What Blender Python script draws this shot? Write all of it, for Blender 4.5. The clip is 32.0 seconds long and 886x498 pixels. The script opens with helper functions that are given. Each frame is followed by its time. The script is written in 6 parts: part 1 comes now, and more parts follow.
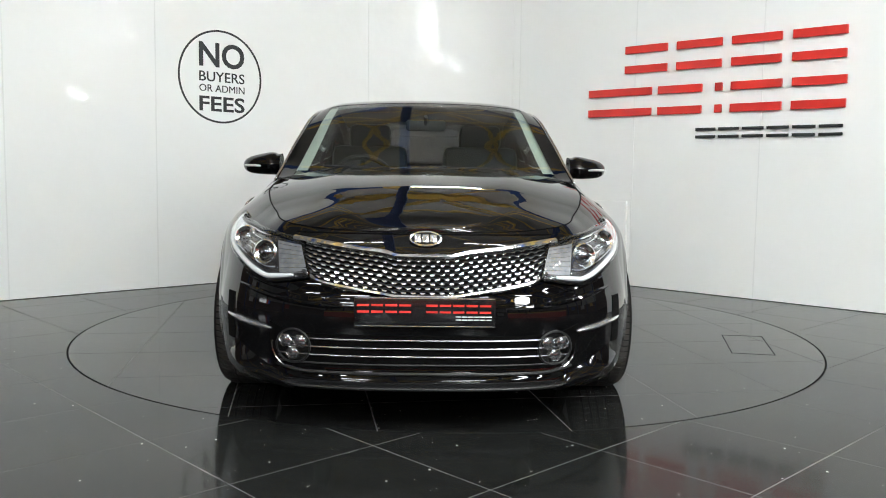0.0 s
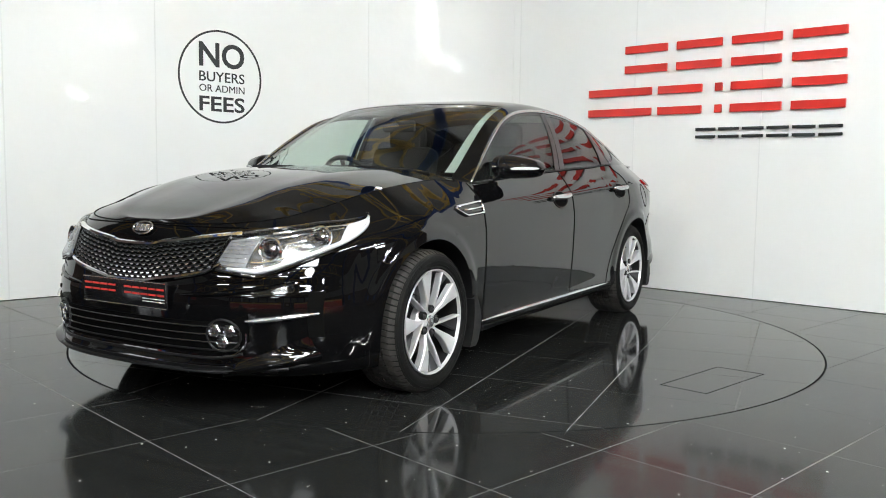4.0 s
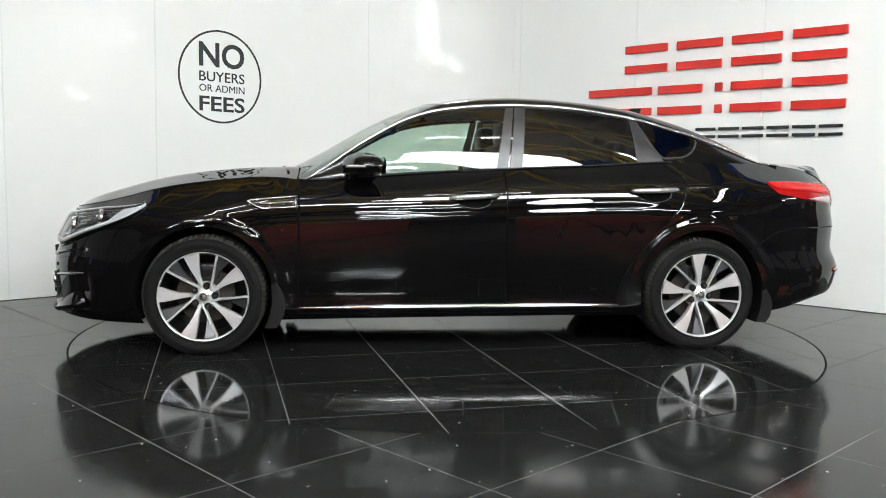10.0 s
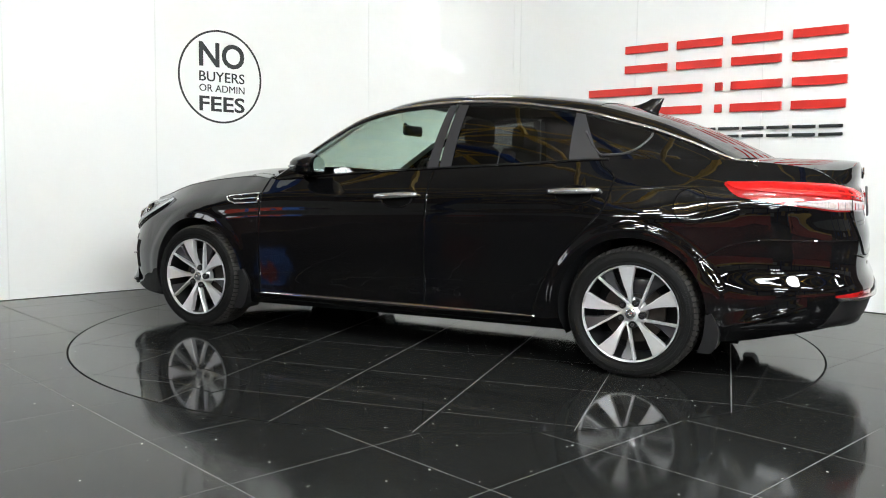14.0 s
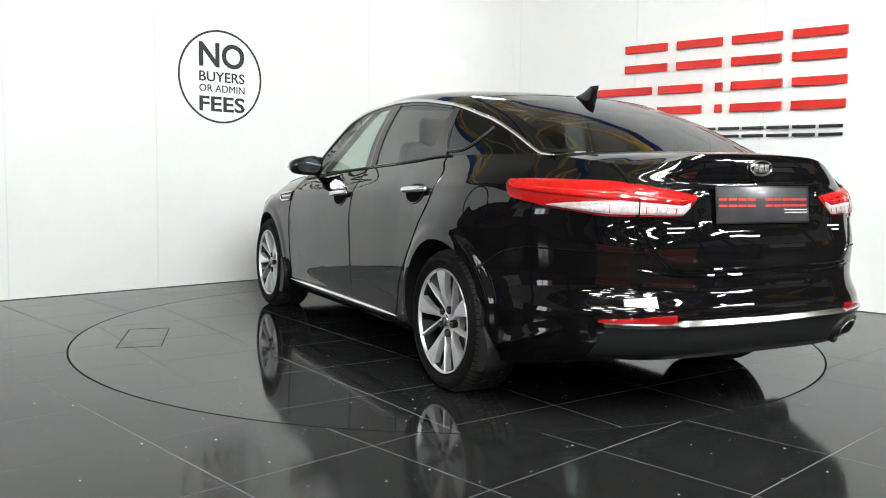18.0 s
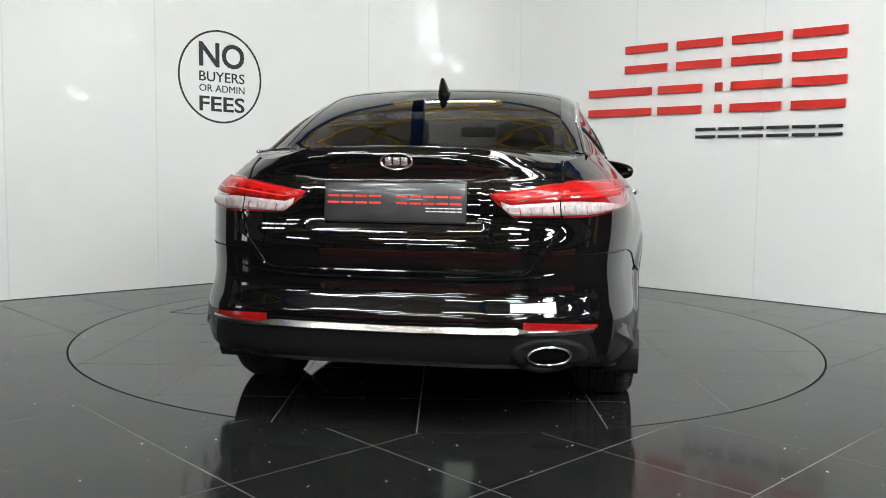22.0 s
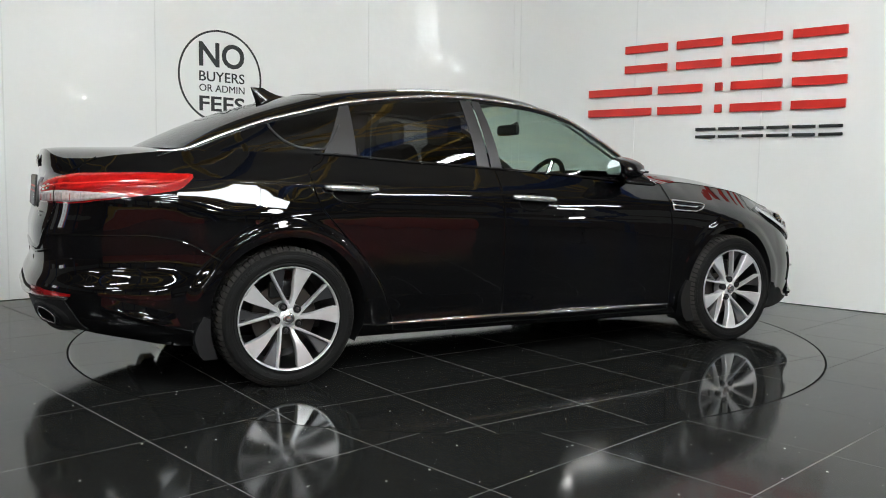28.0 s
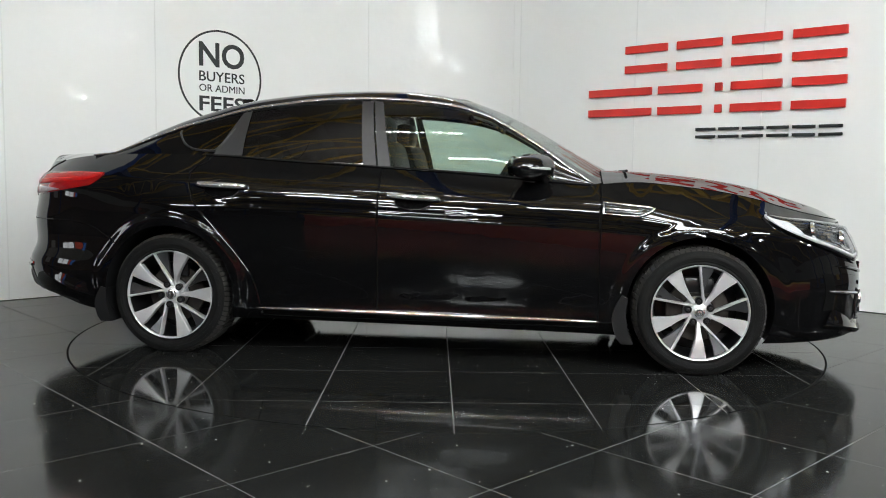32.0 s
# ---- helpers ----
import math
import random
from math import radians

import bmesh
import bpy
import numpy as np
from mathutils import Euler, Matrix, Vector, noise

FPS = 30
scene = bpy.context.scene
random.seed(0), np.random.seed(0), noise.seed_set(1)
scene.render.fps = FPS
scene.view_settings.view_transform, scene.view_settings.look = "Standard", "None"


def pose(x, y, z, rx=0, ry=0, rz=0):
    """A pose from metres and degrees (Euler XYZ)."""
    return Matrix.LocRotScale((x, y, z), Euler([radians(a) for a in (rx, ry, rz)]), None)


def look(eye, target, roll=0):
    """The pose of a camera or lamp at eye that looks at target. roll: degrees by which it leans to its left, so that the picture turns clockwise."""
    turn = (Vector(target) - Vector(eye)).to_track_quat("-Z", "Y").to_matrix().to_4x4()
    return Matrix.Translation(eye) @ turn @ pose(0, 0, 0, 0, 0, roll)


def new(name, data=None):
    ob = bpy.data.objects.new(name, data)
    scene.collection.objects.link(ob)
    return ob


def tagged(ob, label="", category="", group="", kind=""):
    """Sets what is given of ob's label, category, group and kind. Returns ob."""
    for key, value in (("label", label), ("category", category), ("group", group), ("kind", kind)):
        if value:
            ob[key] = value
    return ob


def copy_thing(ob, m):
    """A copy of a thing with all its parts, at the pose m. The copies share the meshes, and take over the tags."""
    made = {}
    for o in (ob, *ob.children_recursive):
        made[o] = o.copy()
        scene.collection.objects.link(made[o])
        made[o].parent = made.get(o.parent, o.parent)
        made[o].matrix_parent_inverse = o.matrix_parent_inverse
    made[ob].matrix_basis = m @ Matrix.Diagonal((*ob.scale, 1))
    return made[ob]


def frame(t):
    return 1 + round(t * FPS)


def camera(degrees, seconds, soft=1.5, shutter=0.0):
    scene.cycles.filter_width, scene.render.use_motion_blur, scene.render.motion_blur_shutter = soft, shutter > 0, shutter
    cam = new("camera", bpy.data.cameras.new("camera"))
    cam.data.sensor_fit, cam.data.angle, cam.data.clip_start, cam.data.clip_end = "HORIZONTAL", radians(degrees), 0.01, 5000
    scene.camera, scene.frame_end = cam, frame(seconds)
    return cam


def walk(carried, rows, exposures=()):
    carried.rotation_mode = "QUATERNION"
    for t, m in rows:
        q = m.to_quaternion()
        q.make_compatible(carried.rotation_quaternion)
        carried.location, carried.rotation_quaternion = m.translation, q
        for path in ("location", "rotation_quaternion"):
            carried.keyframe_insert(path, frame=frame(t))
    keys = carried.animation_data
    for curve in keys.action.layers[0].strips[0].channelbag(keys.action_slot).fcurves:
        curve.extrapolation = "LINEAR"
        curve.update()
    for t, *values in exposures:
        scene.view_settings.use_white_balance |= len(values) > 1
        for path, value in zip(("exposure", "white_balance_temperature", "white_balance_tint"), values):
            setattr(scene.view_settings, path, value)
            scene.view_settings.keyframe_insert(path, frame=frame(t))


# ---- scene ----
EYE = Vector((0.0, -5.4524, 0.9899))
YAW, PITCH, ROLL = radians(-0.30), radians(-4.955), 0.834
AHEAD = Vector((math.sin(YAW) * math.cos(PITCH), math.cos(YAW) * math.cos(PITCH), math.sin(PITCH)))
cam = camera(55.19, 32.0, soft=1.0)
VIEW = look(EYE, EYE + AHEAD, ROLL)
walk(cam, [(0.0, VIEW), (32.0, VIEW)], [(0.0, 0.30), (3.0, 0.35), (6.0, 0.48), (9.0, 0.37), (11.0, 0.33), (13.0, 0.45), (17.0, 0.64), (20.0, 0.34), (22.0, 0.16), (23.0, 0.08), (25.0, 0.05), (28.0, -0.01), (31.0, -0.02), (32.0, 0.08)])

# ---- turning of the table: seconds and degrees ----
TURN = [(0, -88.26), (0.5, -90.42), (1, -93.62), (1.5, -97.93), (2, -102.67), (2.5, -107.14), (3, -111.67),
        (3.5, -116.16), (5.5, -133.8), (6, -138.14), (7, -147.17), (8, -156.0), (9, -164.5), (10, -172.76),
        (11, -180.91), (12, -189.15), (13, -197.65), (14, -206.42), (17, -233.01), (19, -250.94), (21, -269.04),
        (23, -287.25), (24, -296.33), (25, -305.15), (28, -331.82), (29, -340.7), (30, -349.6), (31, -358.5), (32, -367.24)]
CAR_SHIFT = Vector((0.0146, -0.1509, 0.0))
TABLE_R = 2.256

# ---- world ----
world = bpy.data.worlds.new("hall_air")
scene.world = world
world.use_nodes = True
world.node_tree.nodes["Background"].inputs[0].default_value = (0.5, 0.5, 0.5, 1)
world.node_tree.nodes["Background"].inputs[1].default_value = 0.02

# a row of broad light panels before the stage, slim tubes beside and behind it, battens under the roof
PANELS = [(1.50, -6.3, 4.3), (3.30, -6.3, 4.3)]
SLIM = [(x, -7.6, 3.85) for x in (-3.0, 0.4)] + [(x, -9.6, 4.0) for x in (-6.2, -2.4, 1.4, 5.2)] \
    + [(x, y, 4.1) for y in (-13.0, -18.0) for x in (-3.4, 2.4)]
SIDE = [(5.6, -4.6), (10.6, -4.6), (9.4, -10.6)]
PANEL_GLOW = 27.0
SLIM_GLOW = 88.0
LAMP_Z = 5.75
# rows at y 6.4 and 9.6 added out of view, to brighten the roof
LAMPS = [(-4.5, -9.8), (-1.5, -9.8), (1.5, -9.8), (4.5, -9.8), (-1.5, -4.8), (1.5, -4.8), (4.5, -4.8), (-5.5, 6.4), (-2.75, 6.4), (0.0, 6.4), (2.75, 6.4), (5.5, 6.4), (-4.0, 9.6), (0.0, 9.6), (4.0, 9.6)]
GLOW = 132.0


# ---- materials ----
def mat(name, color, rough=0.5, metal=0.0, coat=0.0, vary=0.0, scale=20.0, bump=0.0, bump_scale=200.0, spec=0.5,
        coat_rough=0.03, rough_vary=0.0, bump_dist=0.002, coat_bump=False):
    m = bpy.data.materials.new(name)
    m.use_nodes = True
    t = m.node_tree
    b = t.nodes["Principled BSDF"]
    b.inputs["Base Color"].default_value = (*color, 1)
    b.inputs["Roughness"].default_value = rough
    b.inputs["Metallic"].default_value = metal
    b.inputs["Coat Weight"].default_value = coat
    b.inputs["Coat Roughness"].default_value = coat_rough
    b.inputs["Specular IOR Level"].default_value = spec
    co = t.nodes.new("ShaderNodeTexCoord")
    if vary:
        n = t.nodes.new("ShaderNodeTexNoise")
        n.inputs["Scale"].default_value = scale
        n.inputs["Detail"].default_value = 6
        t.links.new(co.outputs["Object"], n.inputs["Vector"])
        mx = t.nodes.new("ShaderNodeMix")
        mx.data_type = "RGBA"
        mx.inputs["A"].default_value = (*[c * (1 - vary) for c in color], 1)
        mx.inputs["B"].default_value = (*[min(1, c * (1 + vary)) for c in color], 1)
        t.links.new(n.outputs["Fac"], mx.inputs["Factor"])
        t.links.new(mx.outputs["Result"], b.inputs["Base Color"])
    if rough_vary:
        n2 = t.nodes.new("ShaderNodeTexNoise")
        n2.inputs["Scale"].default_value = 3.0
        n2.inputs["Detail"].default_value = 8
        t.links.new(co.outputs["Object"], n2.inputs["Vector"])
        mr = t.nodes.new("ShaderNodeMapRange")
        mr.inputs["From Min"].default_value, mr.inputs["From Max"].default_value = 0.3, 0.7
        mr.inputs["To Min"].default_value, mr.inputs["To Max"].default_value = rough, rough + rough_vary
        t.links.new(n2.outputs["Fac"], mr.inputs["Value"])
        t.links.new(mr.outputs["Result"], b.inputs["Roughness"])
    if bump:
        n3 = t.nodes.new("ShaderNodeTexNoise")
        n3.inputs["Scale"].default_value = bump_scale
        n3.inputs["Detail"].default_value = 3
        t.links.new(co.outputs["Object"], n3.inputs["Vector"])
        bp = t.nodes.new("ShaderNodeBump")
        bp.inputs["Strength"].default_value = bump
        bp.inputs["Distance"].default_value = bump_dist
        t.links.new(n3.outputs["Fac"], bp.inputs["Height"])
        t.links.new(bp.outputs["Normal"], b.inputs["Normal"])
        if coat_bump:
            t.links.new(bp.outputs["Normal"], b.inputs["Coat Normal"])
    return m


def glass_mat(name, tint, rough=0.0, ior=1.5):
    m = bpy.data.materials.new(name)
    m.use_nodes = True
    t = m.node_tree
    t.nodes.clear()
    out = t.nodes.new("ShaderNodeOutputMaterial")
    tr = t.nodes.new("ShaderNodeBsdfTransparent")
    tr.inputs[0].default_value = (*tint, 1)
    gl = t.nodes.new("ShaderNodeBsdfGlossy")
    gl.inputs["Roughness"].default_value = rough
    lw = t.nodes.new("ShaderNodeLayerWeight")
    lw.inputs["Blend"].default_value = 0.5
    pw = t.nodes.new("ShaderNodeMath")
    pw.operation = "POWER"
    pw.inputs[1].default_value = 5.0
    ma = t.nodes.new("ShaderNodeMath")
    ma.operation = "MULTIPLY_ADD"
    f0 = ((ior - 1) / (ior + 1)) ** 2
    ma.inputs[1].default_value, ma.inputs[2].default_value = 1 - f0, f0
    mx = t.nodes.new("ShaderNodeMixShader")
    t.links.new(lw.outputs["Facing"], pw.inputs[0])
    t.links.new(pw.outputs[0], ma.inputs[0])
    t.links.new(ma.outputs[0], mx.inputs[0])
    t.links.new(tr.outputs[0], mx.inputs[1])
    t.links.new(gl.outputs[0], mx.inputs[2])
    t.links.new(mx.outputs[0], out.inputs[0])
    return m


def glow_mat(name, color, strength):
    m = bpy.data.materials.new(name)
    m.use_nodes = True
    t = m.node_tree
    b = t.nodes["Principled BSDF"]
    b.inputs["Base Color"].default_value = (*color, 1)
    b.inputs["Emission Color"].default_value = (*color, 1)
    b.inputs["Emission Strength"].default_value = strength
    return m


PAINT = mat("black_paint", (0.0025, 0.0025, 0.0028), rough=0.5, coat=1.0, coat_rough=0.008, spec=0.0, bump=0.22, bump_scale=3.2, bump_dist=0.008, coat_bump=True)
SATIN_BLACK = mat("satin_black_plastic", (0.008, 0.008, 0.0085), rough=0.42, vary=0.15, scale=60, bump=0.15, bump_scale=600, spec=0.22)
GLOSS_BLACK = mat("gloss_black_plastic", (0.006, 0.006, 0.006), rough=0.08)
PILLAR = mat("grey_pillar_film", (0.025, 0.025, 0.027), rough=0.33, vary=0.1, scale=90)
# near-black that holds the shade of openings and underside in its colour
SHADE_BLACK = mat("shade_black", (0.002, 0.002, 0.002), rough=0.8, spec=0.04)
SEAM = mat("panel_gap", (0.001, 0.001, 0.001), rough=0.9, spec=0.1)
CHROME = mat("chrome", (0.82, 0.82, 0.83), rough=0.07, metal=1.0)
SATIN_CHROME = mat("satin_chrome", (0.62, 0.62, 0.63), rough=0.22, metal=1.0)
ALLOY = mat("machined_alloy", (0.70, 0.70, 0.71), rough=0.30, metal=0.62, vary=0.06, scale=40, bump=0.08, bump_scale=900)
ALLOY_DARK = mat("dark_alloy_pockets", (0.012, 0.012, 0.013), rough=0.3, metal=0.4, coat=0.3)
ALLOY_GREY = mat("grey_alloy_facet", (0.085, 0.085, 0.09), rough=0.28, metal=0.8)
RUBBER = mat("tyre_rubber", (0.007, 0.007, 0.007), rough=0.62, vary=0.3, scale=25, bump=0.3, bump_scale=300, spec=0.10)
TREAD = mat("tyre_tread", (0.020, 0.018, 0.016), rough=0.8, vary=0.4, scale=18, bump=0.3, bump_scale=250)
IRON = mat("brake_iron", (0.05, 0.043, 0.038), rough=0.5, metal=0.7, vary=0.4, scale=30)
SCREEN = glass_mat("windscreen_glass", (0.74, 0.83, 0.78), ior=1.95)
CLEAR = glass_mat("green_tinted_glass", (0.66, 0.78, 0.71), ior=1.72)
PRIVACY = glass_mat("privacy_glass", (0.11, 0.10, 0.104), ior=1.78)
LENS = glass_mat("lamp_cover", (0.93, 0.94, 0.95), ior=1.45)
MIRROR = mat("tinted_mirror", (0.52, 0.54, 0.56), rough=0.02, metal=1.0)
STRIP = mat("bumper_strip_metal", (0.40, 0.39, 0.38), rough=0.16, metal=0.95)
PILLAR_TRIM = mat("pale_pillar_trim", (0.50, 0.51, 0.49), rough=0.85, vary=0.06, scale=60)
DARK_CHROME = mat("dark_chrome", (0.24, 0.24, 0.25), rough=0.10, metal=1.0)
INTAKE_BAR = mat("intake_bar", (0.14, 0.14, 0.145), rough=0.25, metal=0.9)
RED_LENS = mat("red_lamp_lens", (0.40, 0.007, 0.007), rough=0.25, spec=0.15, coat=0.3, vary=0.45, scale=42)
RED_DEEP = mat("red_reflector", (0.26, 0.004, 0.005), rough=0.15, coat=1.0, vary=0.2, scale=80)
WHITE_LENS = mat("clear_lamp_band", (0.42, 0.35, 0.35), rough=0.25, coat=0.3, spec=0.3, vary=0.6, scale=70)
LAMP_BOWL = mat("lamp_bowl", (0.20, 0.20, 0.205), rough=0.3, metal=0.4, vary=0.6, scale=45)
LAMP_DARK = mat("lamp_housing", (0.22, 0.22, 0.23), rough=0.14, metal=0.9, vary=0.9, scale=30)
DRL = mat("running_light_strip", (0.62, 0.63, 0.64), rough=0.18, coat=0.7)
CABIN = mat("dark_cabin_trim", (0.012, 0.012, 0.013), rough=0.6, vary=0.2, scale=50, bump=0.2, spec=0.2)
BRIGHT = mat("bright_trim", (0.62, 0.62, 0.63), rough=0.20, metal=0.85)
REAR_PLATE = mat("brushed_plate", (0.03, 0.031, 0.033), rough=0.28, vary=0.5, scale=14, coat=0.3)
SEAT = mat("black_seat_leather", (0.010, 0.0095, 0.0095), rough=0.5, vary=0.2, scale=40, bump=0.3, bump_scale=400, spec=0.15)
LINER = mat("grey_headlining", (0.15, 0.15, 0.145), rough=0.9, vary=0.1, scale=80)
PLATE = mat("plate_black", (0.008, 0.008, 0.009), rough=0.16, coat=0.6)
SIGN_RED = mat("sign_red", (0.62, 0.030, 0.022), rough=0.35, vary=0.06, scale=12)
SIGN_BLACK = mat("sign_black", (0.016, 0.020, 0.020), rough=0.4)
WHITE_PRINT = mat("white_print", (0.8, 0.8, 0.8), rough=0.4)
WALL = mat("white_wall_panel", (0.80, 0.81, 0.80), rough=0.035, vary=0.03, scale=1.3, spec=0.13, rough_vary=0.03, bump=0.26, bump_scale=2.6, bump_dist=0.03)
TRIM = mat("white_joint_trim", (0.72, 0.73, 0.72), rough=0.35)
TILE = mat("black_polished_tile", (0.014, 0.0143, 0.0138), rough=0.04, vary=0.3, scale=9, spec=0.25, rough_vary=0.05)
FLOOR_TILE = mat("black_floor_tile", (0.014, 0.0145, 0.014), rough=0.075, vary=0.35, scale=7, spec=0.17, rough_vary=0.06)
GROUT = mat("grey_grout", (0.17, 0.17, 0.165), rough=0.8, vary=0.2, scale=25)
RING = mat("ring_gap", (0.012, 0.012, 0.012), rough=0.7, spec=0.1)
CHIP = mat("pale_dust", (0.75, 0.74, 0.70), rough=0.8)
HALL_FLOOR = mat("hall_floor", (0.05, 0.05, 0.05), rough=0.12, vary=0.3, scale=5)
HALL_WALL = mat("hall_wall_cladding", (0.15, 0.10, 0.085), rough=0.7, vary=0.4, scale=0.9)
REFLECT_SHEET = mat("pale_reflect_sheet", (0.50, 0.49, 0.46), rough=0.6, vary=0.35, scale=0.8)
HALL_ROOF = mat("hall_roof_sheet", (0.25, 0.24, 0.23), rough=0.8, vary=0.3, scale=1.2)
BOARD = mat("white_board", (0.74, 0.74, 0.72), rough=0.4, vary=0.08, scale=4)
YELLOW = mat("yellow_steel", (0.78, 0.50, 0.09), rough=0.5, vary=0.2, scale=6)
BLUE = mat("blue_steel", (0.014, 0.06, 0.25), rough=0.45, vary=0.2, scale=6)
PANEL_LIGHT = glow_mat("panel_glow", (0.945, 1.0, 1.01), PANEL_GLOW)
SLIM_LIGHT = glow_mat("slim_tube_glow", (0.945, 1.0, 1.01), SLIM_GLOW)
DAYLIGHT = glow_mat("daylight_pane", (0.93, 0.97, 1.0), 4.5)
# daylight on the red and blue banners is put in as emission
RED_BANNER_GLOW = glow_mat("red_banner_glow", (1.0, 0.16, 0.10), 1.1)
BLUE_BANNER_GLOW = glow_mat("blue_banner_glow", (0.10, 0.28, 0.85), 1.1)
ROUND_LIGHT = glow_mat("round_glow", (0.98, 1.0, 0.97), 30.0)
BANNER_RED = mat("red_banner", (0.62, 0.10, 0.08), rough=0.6, vary=0.1)
BANNER_BLUE = mat("blue_banner", (0.06, 0.16, 0.50), rough=0.6, vary=0.1)
TUBE = glow_mat("tube_glow", (0.945, 1.0, 1.01), GLOW)
WORK_LIGHT = glow_mat("work_lamp_glow", (1.0, 0.99, 0.95), 520.0)
RED_GLEAM = mat("red_light_guide", (0.80, 0.035, 0.025), rough=0.2, coat=1.0)
FIXTURE = mat("lamp_tray", (0.6, 0.6, 0.6), rough=0.4)


# ---- building helpers ----
def mesh_from(name, verts, faces, material, smooth=True):
    me = bpy.data.meshes.new(name)
    me.from_pydata([tuple(v) for v in verts], [], faces)
    me.materials.append(material)
    if smooth:
        me.polygons.foreach_set("use_smooth", [True] * len(me.polygons))
    me.update()
    return me


def part(name, data, material, parent, label="", smooth=True, sharp=35):
    """One mesh object under a thing, from a bmesh, a (verts, faces) pair or a mesh."""
    if isinstance(data, tuple):
        data = mesh_from(name, data[0], data[1], material, smooth)
    elif isinstance(data, bmesh.types.BMesh):
        bm, data = data, bpy.data.meshes.new(name)
        bm.to_mesh(data)
        bm.free()
        data.materials.append(material)
        if smooth:
            data.polygons.foreach_set("use_smooth", [True] * len(data.polygons))
    if smooth and sharp:
        data.set_sharp_from_angle(angle=radians(sharp))
    ob = new(name, data)
    ob.parent = parent
    if label:
        ob["label"] = label
    return ob


def thing(name, label, category, group="", kind="", m=None):
    ob = new(name)
    ob.empty_display_size = 0.1
    if m is not None:
        ob.matrix_basis = m
    return tagged(ob, label, category, group, kind)


def box(bm, x0, x1, y0, y1, z0, z1, bevel=0.0, m=None):
    r = bmesh.ops.create_cube(bm, size=1.0)
    vs = r["verts"]
    for v in vs:
        v.co = Vector((x0 + (v.co.x + 0.5) * (x1 - x0), y0 + (v.co.y + 0.5) * (y1 - y0), z0 + (v.co.z + 0.5) * (z1 - z0)))
    if bevel:
        es = list({e for v in vs for e in v.link_edges})
        g = bmesh.ops.bevel(bm, geom=es, offset=bevel, segments=2, affect="EDGES", profile=0.5)
        vs = list({v for f in g["faces"] for v in f.verts} | {v for v in vs if v.is_valid})
    if m is not None:
        bmesh.ops.transform(bm, matrix=m, verts=vs)
    return vs


def block(x0, x1, y0, y1, z0, z1, bevel=0.0, m=None):
    bm = bmesh.new()
    box(bm, x0, x1, y0, y1, z0, z1, bevel, m)
    return bm


def tube(points, radius, sides=6, closed=False, flat=1.0, ends=None):
    """Verts and faces of a tube along points; flat squeezes it along z."""
    pts = [Vector(p) for p in points]
    n, verts, faces = len(pts), [], []
    for i, p in enumerate(pts):
        a, b = pts[(i - 1) % n if closed else max(i - 1, 0)], pts[(i + 1) % n if closed else min(i + 1, n - 1)]
        d = (b - a).normalized()
        up = Vector((0, 0, 1)) if abs(d.z) < 0.9 else Vector((1, 0, 0))
        s = d.cross(up).normalized()
        u = s.cross(d)
        r = radius if ends is None else radius * (1 - (1 - ends) * abs(2 * i / (n - 1) - 1) ** 4)
        for k in range(sides):
            q = 2 * math.pi * k / sides
            verts.append(p + s * (math.cos(q) * r) + u * (math.sin(q) * r * flat))
    for i in range(n if closed else n - 1):
        for k in range(sides):
            a, b = i * sides + k, i * sides + (k + 1) % sides
            c, d = ((i + 1) % n) * sides + (k + 1) % sides, ((i + 1) % n) * sides + k
            faces.append((a, b, c, d))
    if not closed:
        faces.append(tuple(range(sides - 1, -1, -1)))
        faces.append(tuple((n - 1) * sides + k for k in range(sides)))
    return verts, faces


def lathe(profile, seg=48, axis="y"):
    """Verts and faces of (radius, height) turned round an axis."""
    verts, faces, n = [], [], len(profile)
    for k in range(seg):
        a = 2 * math.pi * k / seg
        for r, h in profile:
            verts.append((r * math.cos(a), h, r * math.sin(a)) if axis == "y" else (r * math.cos(a), r * math.sin(a), h))
    for k in range(seg):
        for i in range(n - 1):
            a, b = k * n + i, k * n + i + 1
            c, d = ((k + 1) % seg) * n + i + 1, ((k + 1) % seg) * n + i
            faces.append((a, b, c, d) if axis == "y" else (d, c, b, a))
    return verts, faces


def merged(*pieces):
    verts, faces = [], []
    for v, f in pieces:
        o = len(verts)
        verts += list(v)
        faces += [tuple(i + o for i in q) for q in f]
    return verts, faces


def moved(piece, m):
    return [m @ Vector(v) for v in piece[0]], piece[1]


def mirrored(piece):
    return [(v[0], -v[1], v[2]) for v in piece[0]], [tuple(reversed(f)) for f in piece[1]]


def grid_faces(nu, nv, flip=False):
    out = []
    for i in range(nu - 1):
        for j in range(nv - 1):
            q = (i * nv + j, i * nv + j + 1, (i + 1) * nv + j + 1, (i + 1) * nv + j)
            out.append(tuple(reversed(q)) if flip else q)
    return out


